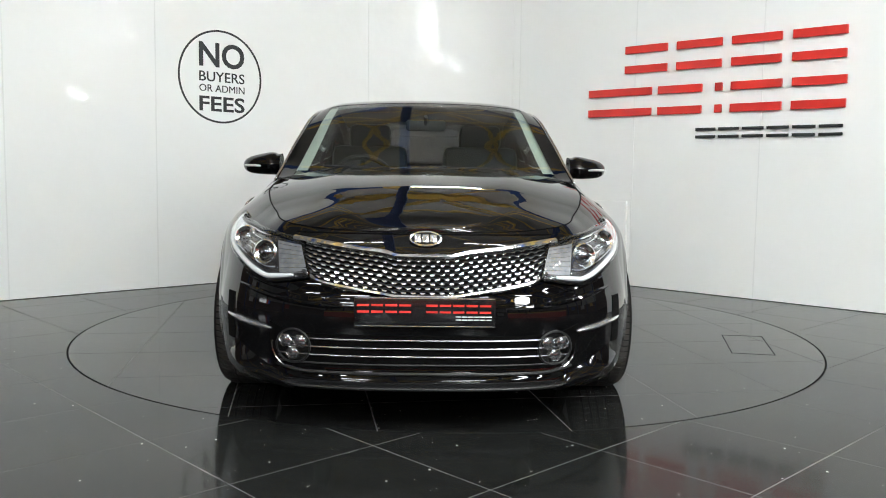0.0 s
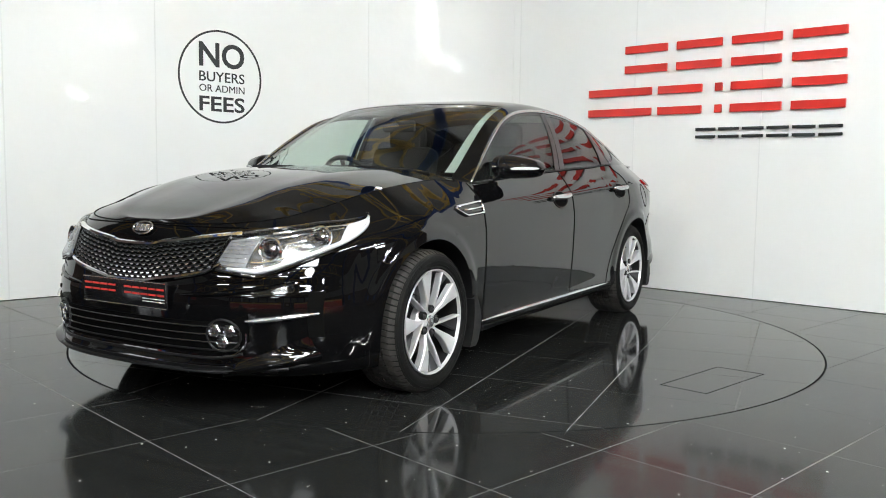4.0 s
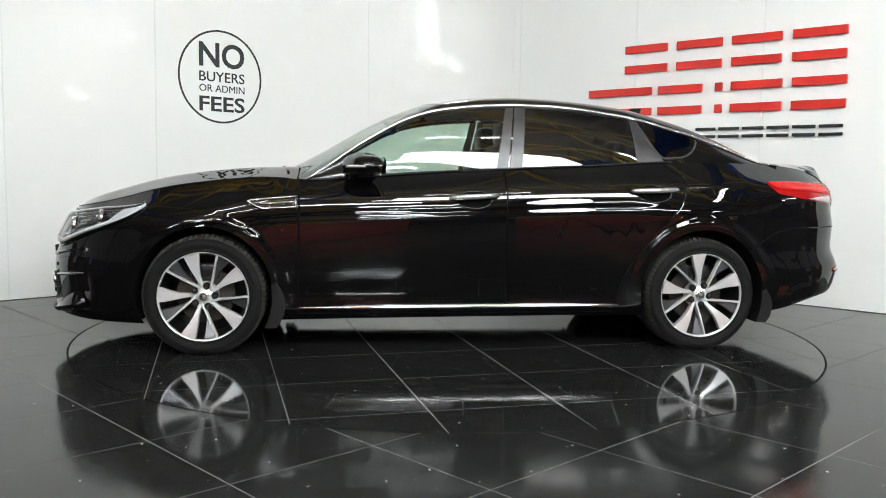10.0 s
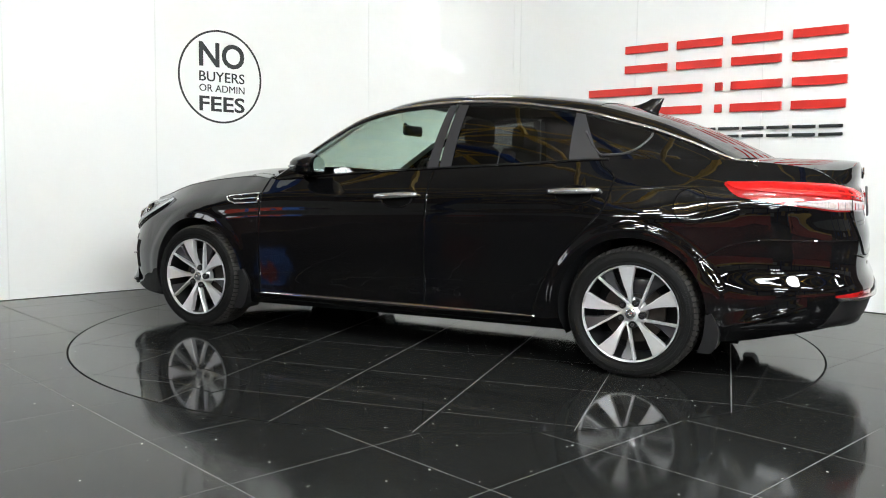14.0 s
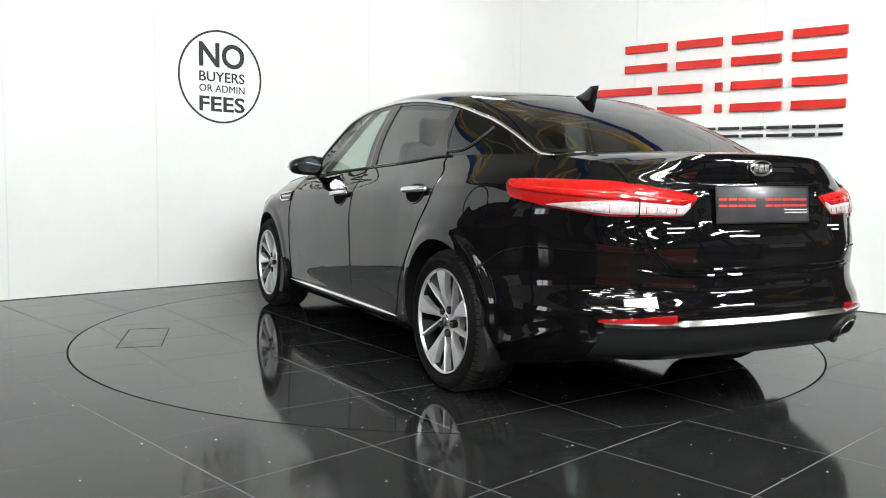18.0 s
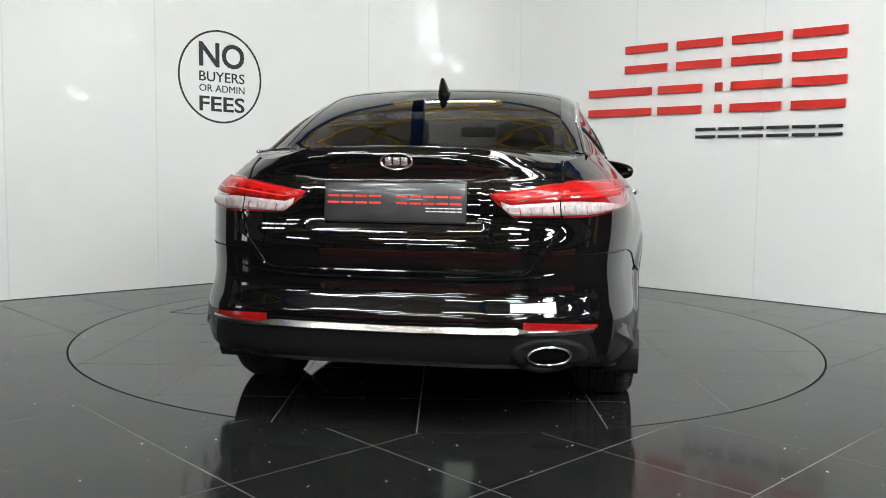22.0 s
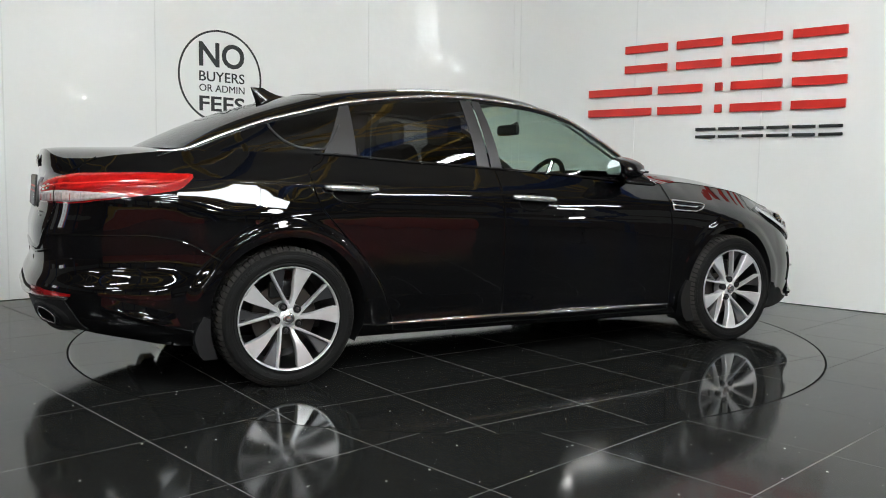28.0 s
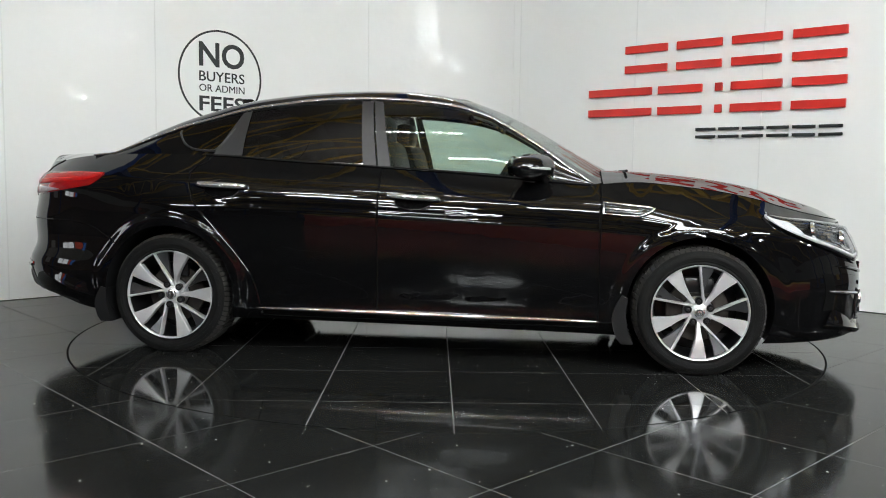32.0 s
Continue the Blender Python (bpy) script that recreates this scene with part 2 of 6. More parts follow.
def curve(*pairs):
    """A smooth function through (x, value) pairs, with no overshoot."""
    pairs = sorted(pairs)
    xs, ys = np.array([a for a, b in pairs], float), np.array([b for a, b in pairs], float)
    h, d = np.diff(xs), np.diff(ys) / np.diff(xs)
    m = np.zeros(len(xs))
    m[0], m[-1] = d[0], d[-1]
    for i in range(1, len(xs) - 1):
        if d[i - 1] * d[i] > 0:
            w1, w2 = 2 * h[i] + h[i - 1], h[i] + 2 * h[i - 1]
            m[i] = (w1 + w2) / (w1 / d[i - 1] + w2 / d[i])

    def f(x):
        x = np.clip(x, xs[0], xs[-1])
        i = np.clip(np.searchsorted(xs, x) - 1, 0, len(xs) - 2)
        t = (x - xs[i]) / h[i]
        return ((1 + 2 * t) * (1 - t) ** 2 * ys[i] + t * (1 - t) ** 2 * h[i] * m[i]
                + t * t * (3 - 2 * t) * ys[i + 1] + t * t * (t - 1) * h[i] * m[i + 1])
    return f


def text_mesh(words, width, height, depth, bold=0.0):
    """Built-in font, fitted to a width and height, lying in the xy plane from the origin."""
    cu = bpy.data.curves.new("words", "FONT")
    cu.body, cu.extrude, cu.offset, cu.resolution_u = words, 0.01, bold, 4
    ob = bpy.data.objects.new("words", cu)
    scene.collection.objects.link(ob)
    bpy.context.view_layer.update()
    me = bpy.data.meshes.new_from_object(ob.evaluated_get(bpy.context.evaluated_depsgraph_get()))
    bpy.data.objects.remove(ob)
    bpy.data.curves.remove(cu)
    co = np.empty(len(me.vertices) * 3)
    me.vertices.foreach_get("co", co)
    co = co.reshape(-1, 3)
    lo, hi = co.min(0), co.max(0)
    co = (co - lo) / (hi - lo) * np.array([width, height, depth])
    me.vertices.foreach_set("co", co.ravel())
    me.update()
    return me


# ---- the hall and the white corner ----
CORNER = Vector((-0.102, 3.942, 0.0))
ANG_L, ANG_R = radians(43.55), radians(-42.11)
DIR_L, DIR_R = Vector((math.cos(ANG_L), math.sin(ANG_L), 0)), Vector((math.cos(ANG_R), math.sin(ANG_R), 0))
IN_L, IN_R = Vector((math.sin(ANG_L), -math.cos(ANG_L), 0)), Vector((math.sin(ANG_R), -math.cos(ANG_R), 0))
WALL_H, WALL_T, BEND = 3.9, 0.06, 1.0


def wall_pose(side, s, z=0.0, out=0.0):
    """x runs along the wall to the viewer's right, y up, z out of the wall."""
    d, n = (DIR_L, IN_L) if side == "left" else (DIR_R, IN_R)
    m = Matrix((d, Vector((0, 0, 1)), n)).transposed().to_4x4()
    m.translation = CORNER + d * s + n * out + Vector((0, 0, z))
    return m


def white_walls():
    for side, seams in (("left", [-1.0, -3.25, -4.43, -5.6, -6.2]), ("right", [1.09, 2.40, 3.565, 4.73, 5.9, 6.4])):
        root = thing("wall_" + side, "glossy white panelled wall round the turntable", "wall", kind="structure")
        if side == "right":
            seams = [1.0] + seams[:]
        for a, b in zip(seams[:-1], seams[1:]):
            a, b = min(a, b), max(a, b)
            bm = block(a + 0.002, b - 0.002, 0.004, WALL_H, -WALL_T, 0.0, 0.0015)
            bm.transform(wall_pose(side, 0))
            part("panel", bm, WALL, root, smooth=False)
        for s in seams[1:-1]:
            bm = block(s - 0.0045, s + 0.0045, 0.004, WALL_H, 0.0006, 0.004, 0.001)
            bm.transform(wall_pose(side, 0))
            part("joint_trim", bm, TRIM, root, smooth=False)
        lo, hi = min(seams), max(seams)
        bm = block(lo, hi, WALL_H + 0.003, WALL_H + 0.2, -0.12, 0.0, 0.004)
        bm.transform(wall_pose(side, 0))
        part("top_beam", bm, BLUE, root, "blue steel beam along the top", smooth=False)
    # curved corner sheet
    a, b = CORNER - DIR_L * BEND, CORNER + DIR_R * BEND
    half = (ANG_L - ANG_R) / 2
    rad = BEND / math.tan(half)
    mid = a + IN_L * rad
    verts, n = [], 25
    for i in range(n):
        t = i / (n - 1)
        d = ((1 - t) * (a - mid).normalized() + t * (b - mid).normalized()).normalized()
        for off, z in ((0, 0.004), (0, WALL_H), (WALL_T, WALL_H), (WALL_T, 0.004)):
            verts.append(mid + d * (rad + off) + Vector((0, 0, z)))
    faces = []
    for i in range(n - 1):
        for k in range(4):
            faces.append((i * 4 + k, i * 4 + (k + 1) % 4, i * 4 + 4 + (k + 1) % 4, i * 4 + 4 + k))
    faces += [(3, 2, 1, 0), tuple(len(verts) - 4 + k for k in range(4))]
    root = thing("wall_corner", "curved white panel joining the two walls", "wall", kind="structure")
    part("panel", (verts, [tuple(reversed(f)) for f in faces]), WALL, root, sharp=30)


def clip_tile(poly, radius, inside):
    """A convex tile cut by the circle round the origin; keeps the inner or the outer piece."""
    def keep(p):
        return (p.length <= radius) == inside
    pts = []
    for a, b in zip(poly, poly[1:] + poly[:1]):
        ts = []
        d = b - a
        qa, qb, qc = d.dot(d), 2 * a.dot(d), a.dot(a) - radius * radius
        disc = qb * qb - 4 * qa * qc
        if disc > 0:
            ts = sorted(t for t in ((-qb - disc ** 0.5) / (2 * qa), (-qb + disc ** 0.5) / (2 * qa)) if 1e-6 < t < 1 - 1e-6)
        pts.append((a, False))
        pts += [(a + d * t, True) for t in ts]
    crossings = [i for i, p in enumerate(pts) if p[1]]
    if not crossings:
        return list(poly) if keep(sum(poly, Vector((0, 0))) / len(poly)) else None
    n = len(pts)
    out, i0 = [], crossings[0]
    for k in range(n):
        p, cut = pts[(i0 + k) % n]
        nxt = pts[(i0 + k + 1) % n][0]
        if cut or keep(p):
            out.append((p, cut, keep((p + nxt) / 2)))
    res = []
    for i, (p, cut, ahead) in enumerate(out):
        res.append(p)
        q, qcut, _ = out[(i + 1) % len(out)]
        if cut and qcut and not ahead:
            a0, a1 = math.atan2(p.y, p.x), math.atan2(q.y, q.x)
            da = (a1 - a0 + math.pi) % (2 * math.pi) - math.pi
            m = max(2, int(abs(da) / 0.03))
            res += [Vector((radius * math.cos(a0 + da * j / m), radius * math.sin(a0 + da * j / m))) for j in range(1, m)]
    return res if len(res) > 2 else None


def tile_piece(poly, top=0.0, thick=0.008):
    n = len(poly)
    area = sum(a.x * b.y - b.x * a.y for a, b in zip(poly, poly[1:] + poly[:1]))
    if area < 0:
        poly = poly[::-1]
    verts = [(p.x, p.y, top) for p in poly] + [(p.x, p.y, top - thick) for p in poly]
    faces = [tuple(range(n))] + [(i, i + n, (i + 1) % n + n, (i + 1) % n) for i in range(n)]
    return verts, faces


def tiled(root, origin, angle, size, gap, radius, inside, wanted, tall=None, finish=None):
    u, v = Vector((math.cos(angle), math.sin(angle))), Vector((-math.sin(angle), math.cos(angle)))
    shared, h = None, size / 2 - gap / 2
    for i in range(-14, 15):
        for j in range(-14, 15):
            lo, hi = j * size, (j + 1) * size
            if tall is not None and j >= tall[0]:
                hi += tall[1]
                lo += tall[1] if j > tall[0] else 0
            k = (hi - lo) / 2 - gap / 2
            square = [Vector((-h, -k)), Vector((h, -k)), Vector((h, k)), Vector((-h, k))]
            c = origin + u * ((i + 0.5) * size) + v * ((lo + hi) / 2)
            if not wanted(c):
                continue
            poly = [c + u * p.x + v * p.y for p in square]
            far, near = max(p.length for p in poly), min(p.length for p in poly)
            odd = tall is not None and j == tall[0]
            cut = far > radius - 0.4 and near < radius + 0.4
            if cut or odd:
                poly = clip_tile(poly, radius, inside)
                if poly:
                    part("tile", tile_piece(poly), finish or TILE, root, smooth=False)
            elif (c.length < radius) == inside:
                if shared is None:
                    shared = mesh_from("tile", *tile_piece(square), finish or TILE, False)
                ob = new("tile", shared)
                ob.parent = root
                ob.matrix_basis = Matrix.Translation((c.x, c.y, 0)) @ Matrix.Rotation(angle, 4, "Z")


def disc(radius, z0, z1, seg=160):
    verts = [(radius * math.cos(2 * math.pi * k / seg), radius * math.sin(2 * math.pi * k / seg), z) for z in (z1, z0) for k in range(seg)]
    faces = [tuple(range(seg)), tuple(range(2 * seg - 1, seg - 1, -1))]
    faces += [(k, k + seg, (k + 1) % seg + seg, (k + 1) % seg) for k in range(seg)]
    return verts, faces


def front_of_walls(c):
    p = Vector((c.x, c.y, 0)) - CORNER
    return p.dot(IN_L) > -0.42 and p.dot(IN_R) > -0.42


def floors():
    floor = thing("floor", "polished black tiled showroom floor with pale joints", "floor", kind="structure")
    # grout bed: a ring round the table, out to a square edge
    seg, verts, faces = 160, [], []
    for k in range(seg):
        a = 2 * math.pi * k / seg
        c, s = math.cos(a), math.sin(a)
        far = 13.0 / max(abs(c), abs(s))
        verts += [((TABLE_R + 0.005) * c, (TABLE_R + 0.005) * s, -0.0006), (far * c, far * s, -0.0006),
                  ((TABLE_R + 0.005) * c, (TABLE_R + 0.005) * s, -0.10)]
    for k in range(seg):
        n = (k + 1) % seg
        faces += [(k * 3, k * 3 + 1, n * 3 + 1, n * 3), (k * 3 + 2, k * 3, n * 3, n * 3 + 2)]
    part("grout_bed", (verts, [f for i, f in enumerate(faces) if i % 2 == 0]), GROUT, floor, smooth=False)
    part("ring_wall", (verts, [f for i, f in enumerate(faces) if i % 2]), RING, floor, smooth=False)
    tiled(floor, Vector((-0.262, -2.421)), radians(44.2), 0.588, 0.0045, TABLE_R + 0.005, False,
          lambda c: front_of_walls(c) and -4.9 < c.x < 4.9 and -5.6 < c.y < 4.5, finish=FLOOR_TILE)
    rest = []
    for x0, x1, y0, y1 in ((-13, 17, -26, -5.2), (-13, -4.6, -5.2, 13), (4.6, 17, -5.2, 13), (-4.6, 4.6, 4.3, 13)):
        rest.append(([(x0, y0, -0.0003), (x1, y0, -0.0003), (x1, y1, -0.0003), (x0, y1, -0.0003)], [(0, 1, 2, 3)]))
    part("outer_floor", merged(*rest), HALL_FLOOR, floor, "plain dark floor of the hall", smooth=False)
    pit = thing("turntable_pit", "dark round pit under the turntable", "pit", kind="structure")
    part("pit_bed", disc(TABLE_R + 0.02, -0.2, -0.07), RING, pit, smooth=False)
    table = thing("turntable", "round black tiled turntable flush with the floor", "turntable")
    part("plate", disc(TABLE_R - 0.005, -0.06, -0.0045), RING, table, smooth=False)
    part("grout_bed", disc(TABLE_R - 0.009, -0.0042, -0.0006), GROUT, table, smooth=False)
    tiled(table, Vector((0.175, -1.216)), radians(8.2), 0.585, 0.0045, TABLE_R - 0.006, True, lambda c: c.length < TABLE_R + 0.45, (1, 0.17))
    # recessed hatch with a thin dark outline
    hatch = []
    for a, b in (((0.18, 2.0), (0.145, 1.76)), ((0.145, 1.76), (0.70, 1.62)), ((0.70, 1.62), (0.75, 1.85)), ((0.75, 1.85), (0.18, 2.0))):
        hatch.append(tube([(*a, 0.0008), (*b, 0.0008)], 0.0026, 4, flat=0.3))
    part("hatch_outline", merged(*hatch), RING, table, "dark outline of a cable hatch", smooth=False)
    # pale dust flecks
    rng = random.Random(7)
    bits = []
    for _ in range(1700):
        x, y = rng.uniform(-4.2, 4.2), rng.uniform(-4.6, 2.2)
        if Vector((x, y)).length < TABLE_R + 0.05 or not front_of_walls(Vector((x, y))):
            continue
        r, n = rng.choice((0.0014, 0.0018, 0.0022, 0.003, 0.005)), rng.randint(4, 6)
        a0 = rng.uniform(0, 6)
        vs = [(x + r * rng.uniform(0.6, 1.2) * math.cos(a0 + 6.283 * k / n), y + r * rng.uniform(0.6, 1.2) * math.sin(a0 + 6.283 * k / n), 0.0008) for k in range(n)]
        bits.append((vs, [tuple(range(n))]))
    ob = part("dust_flecks", merged(*bits), CHIP, None, smooth=False)
    tagged(ob, "pale dust flecks scattered over the black floor", "dust", kind="stuff")
    bits = []
    for _ in range(480):
        a, d = rng.uniform(0, 6.283), TABLE_R * rng.random() ** 0.5 * 0.99
        x, y = d * math.cos(a), d * math.sin(a)
        r, n = rng.choice((0.0014, 0.0018, 0.0024, 0.004)), 5
        vs = [(x + r * rng.uniform(0.6, 1.2) * math.cos(6.283 * k / n), y + r * rng.uniform(0.6, 1.2) * math.sin(6.283 * k / n), 0.0008) for k in range(n)]
        bits.append((vs, [tuple(range(n))]))
    part("dust", merged(*bits), CHIP, table, smooth=False)["kind"] = "stuff"
    return table


def hall():
    X0, X1, Y0, Y1, H = -12.5, 16.5, -25.0, 12.5, 7.0
    for name, a in (("wall_north", (X0, X1, Y1, Y1 + 0.2)), ("wall_south", (X0, X1, Y0 - 0.2, Y0)),
                    ("wall_west", (X0 - 0.2, X0, Y0, Y1)), ("wall_east", (X1, X1 + 0.2, Y0, Y1))):
        ob = part(name, block(a[0], a[1], a[2], a[3], -0.1, H), HALL_WALL, None, smooth=False)
        tagged(ob, "brown clad wall of the surrounding hall", "wall", kind="structure")
    ob = part("ceiling", block(X0, X1, Y0, Y1, H, H + 0.2), HALL_ROOF, None, smooth=False)
    tagged(ob, "pale sheeted roof of the hall", "ceiling", kind="structure")
    # pale sheeting above the brown lower walls, unseen, added to lighten reflections
    for name, a in (("reflect_sheet_south", (X0 + 0.4, X1 - 0.4, Y0 + 0.001, Y0 + 0.03)), ("reflect_sheet_west", (X0 + 0.001, X0 + 0.03, Y0 + 0.4, 0.0)), ("reflect_sheet_east", (X1 - 0.03, X1 - 0.001, Y0 + 0.4, 0.0))):
        ob = part(name, block(a[0], a[1], a[2], a[3], 2.75, 5.1), REFLECT_SHEET, None, smooth=False)
        tagged(ob, "unseen pale sheet added high on the wall to brighten reflections", "wall", kind="structure")
    # roof trusses
    for k, y in enumerate((-20.5, -17.0, -13.5, -10.0, -6.5, -3.0, 0.5, 4.0, 7.5)):
        t = thing("roof_truss", "yellow painted steel lattice roof truss", "truss", "roof trusses", m=pose(0, y, 0))
        part("lower_chord", block(X0, X1, -0.05, 0.05, 5.2, 5.32), YELLOW, t, smooth=False)
        part("upper_chord", block(X0, X1, -0.05, 0.05, 6.5, 6.62), YELLOW, t, smooth=False)
        for i in range(11):
            x = X0 + 0.5 + i * 2.4
            part("web_bar", tube([(x, 0, 5.26), (x + 1.2, 0, 6.56)], 0.05, 5), YELLOW, t)
            part("web_bar", tube([(x + 1.2, 0, 6.56), (x + 2.4, 0, 5.26)], 0.05, 5), YELLOW, t)
    # diagonal bracing between the trusses, in the plane of their lower chords
    for y in (-6.5, -3.0, 0.5, 4.0):
        for x in (-7.5, -5.0, -2.5, 0.0, 2.5, 5.0):
            br = thing("roof_brace", "yellow steel cross bracing between roof trusses", "brace", "roof braces", m=pose(x, y, 0))
            part("brace_bar", tube([(0.05, 0.08, 5.36), (2.45, 3.42, 5.36)], 0.05, 6), YELLOW, br)
            part("brace_bar", tube([(2.45, 0.08, 5.48), (0.05, 3.42, 5.48)], 0.05, 6), YELLOW, br)
    # portal columns and cladding rails along the walls, unseen and added for reflections
    places = [(x, Y0 + 0.16) for x in (-11, -8, -5, -2, 1, 4, 7, 10, 13)] + [(X0 + 0.16, y) for y in (-9.5, -2.5, 0.5)] + [(X1 - 0.16, y) for y in (-9.5, -6.5, -3.5, -0.5)]
    for x, y in places:
        c = part("column", block(x - 0.13, x + 0.13, y - 0.13, y + 0.13, 0.0, H - 0.005, 0.01), BLUE, None, smooth=False)
        tagged(c, "blue column added out of view for reflections in the paint", "column", "hall columns")
    # boards hung between the columns, unseen, standing in for coloured clutter the paint reflects
    boards = [((x, Y0 + 0.02), 0) for x in (-9.5, -6.5, -3.5, -0.5, 2.5, 5.5, 8.5)] + [((X0 + 0.02, -10.6), -90), ((X0 + 0.02, -1.2), -90)] + [((X1 - 0.02, y), 90) for y in (-8.0, -5.0, -2.0)]
    paints = (BOARD, BANNER_RED, BOARD, BANNER_BLUE, BOARD, YELLOW)
    for k, ((x, y), turn) in enumerate(boards):
        b = thing("clutter_board", ("white", "red", "white", "blue", "white", "yellow")[k % 6] + " unseen board standing in for clutter reflected in the paint", "board", "wall boards", m=pose(x, y, 1.0 + 0.25 * (k % 2), 0, 0, turn))
        part("face", block(-0.55, 0.55, 0.0, 0.02, 0.0, 1.1 + 0.3 * (k % 3), 0.003), paints[k % 6], b, smooth=False)
        part("rail", block(-0.58, 0.58, 0.0, 0.03, -0.04, -0.005, 0.003), FIXTURE, b, smooth=False)
    # two unseen red and yellow blocks, added to colour the door reflections
    red_block = thing("clutter_block", "unseen red block with a yellow stripe, standing in for reflected clutter", "counter", m=pose(-1.5, -10.4, 0))
    part("front", block(-3.2, 3.2, -0.3, 0.3, 0.0, 0.95, 0.02), BANNER_RED, red_block)
    part("stripe", block(-3.2, 3.2, 0.302, 0.32, 0.98, 1.16, 0.004), YELLOW, red_block)
    part("top", block(-3.25, 3.25, -0.35, 0.35, 0.952, 0.978, 0.004), FIXTURE, red_block)
    copy_thing(red_block, pose(6.4, -8.6, 0, 0, 0, 38))
    for x in (-5.0, -0.6, 3.8, 8.2):
        b = part("roof_beam", block(x - 0.09, x + 0.09, Y0, Y1, 4.95, 5.19), BLUE, None, smooth=False)
        tagged(b, "blue painted steel beam under the trusses", "beam", "roof beams")


def lamps():
    """Fluorescent battens on drop rods from the roof."""
    first = None
    for x, y in LAMPS:
        m = pose(x, y, LAMP_Z)
        if first is None:
            first = thing("batten_lamp", "white fluorescent batten hung from the roof", "ceiling lamp", "batten lamps", m=m)
            part("tray", block(-0.80, 0.80, -0.024, 0.024, 0.05, 0.09, 0.006), FIXTURE, first, smooth=False)
            for dx in (-0.6, 0.6):
                part("drop_rod", tube([(dx, 0, 0.09), (dx, 0, 7.0 - LAMP_Z)], 0.006, 6), FIXTURE, first)
            part("tube", tube([(-0.75, 0, 0), (0.75, 0, 0)], 0.034, 8), TUBE, first, "glowing white tube")
        else:
            copy_thing(first, m)
    first = None
    for x, y, z in PANELS:
        m = look((x, y, z), (x, -0.8, 1.05))
        if first is None:
            first = thing("light_panel", "broad white light panel facing the turntable", "light panel", "light panels", m=m)
            part("tray", block(-0.90, 0.90, -0.52, 0.52, 0.006, 0.05, 0.006), FIXTURE, first, smooth=False)
            part("diffuser", block(-0.89, 0.89, -0.50, 0.50, 0.0, 0.005), PANEL_LIGHT, first, "glowing white diffuser", smooth=False)
            for dx in (-0.6, 0.6):
                part("drop_wire", tube([(dx, 0, 0.04), m.inverted() @ (m @ Vector((dx, 0, 0.04)) + Vector((0, 0, 7.0 - z)))], 0.005, 5), FIXTURE, first)
        else:
            copy_thing(first, m)

    first = None
    for x, y, z in SLIM:
        m = Matrix.Translation((x, y, z)) @ look((x, y, z), (x * 0.4, 0.6, 1.0)).to_3x3().to_4x4()
        if first is None:
            first = thing("slim_lamp", "bare white tube in a slim tray", "tube lamp", "slim tube lamps", m=m)
            part("tray", block(-0.90, 0.90, -0.10, 0.10, 0.05, 0.08, 0.006), FIXTURE, first, smooth=False)
            part("tube", tube([(-0.85, 0, 0), (0.85, 0, 0)], 0.034, 10), SLIM_LIGHT, first, "glowing white tube")
            for dx in (-0.6, 0.6):
                part("drop_wire", tube([(dx, 0, 0.07), m.inverted() @ (m @ Vector((dx, 0, 0.07)) + Vector((0, 0, 7.0 - z)))], 0.005, 5), FIXTURE, first)
        else:
            copy_thing(first, m)

    first = None
    for x, y in SIDE:
        m = pose(x, y, 4.2, 0, 0, 90)
        if first is None:
            first = thing("twin_lamp", "pair of bare white tubes under a flat tray", "tube lamp", "twin tube lamps", m=m)
            part("tray", block(-0.80, 0.80, -0.16, 0.16, 0.04, 0.07, 0.006), FIXTURE, first, smooth=False)
            for dy in (-0.1, 0.1):
                part("tube", tube([(-0.75, dy, 0), (0.75, dy, 0)], 0.022, 8), SLIM_LIGHT, first, "glowing white tube")
            for dx in (-0.6, 0.6):
                part("drop_wire", tube([(dx, 0, 0.07), (dx, 0, 2.8)], 0.005, 5), FIXTURE, first)
        else:
            copy_thing(first, m)


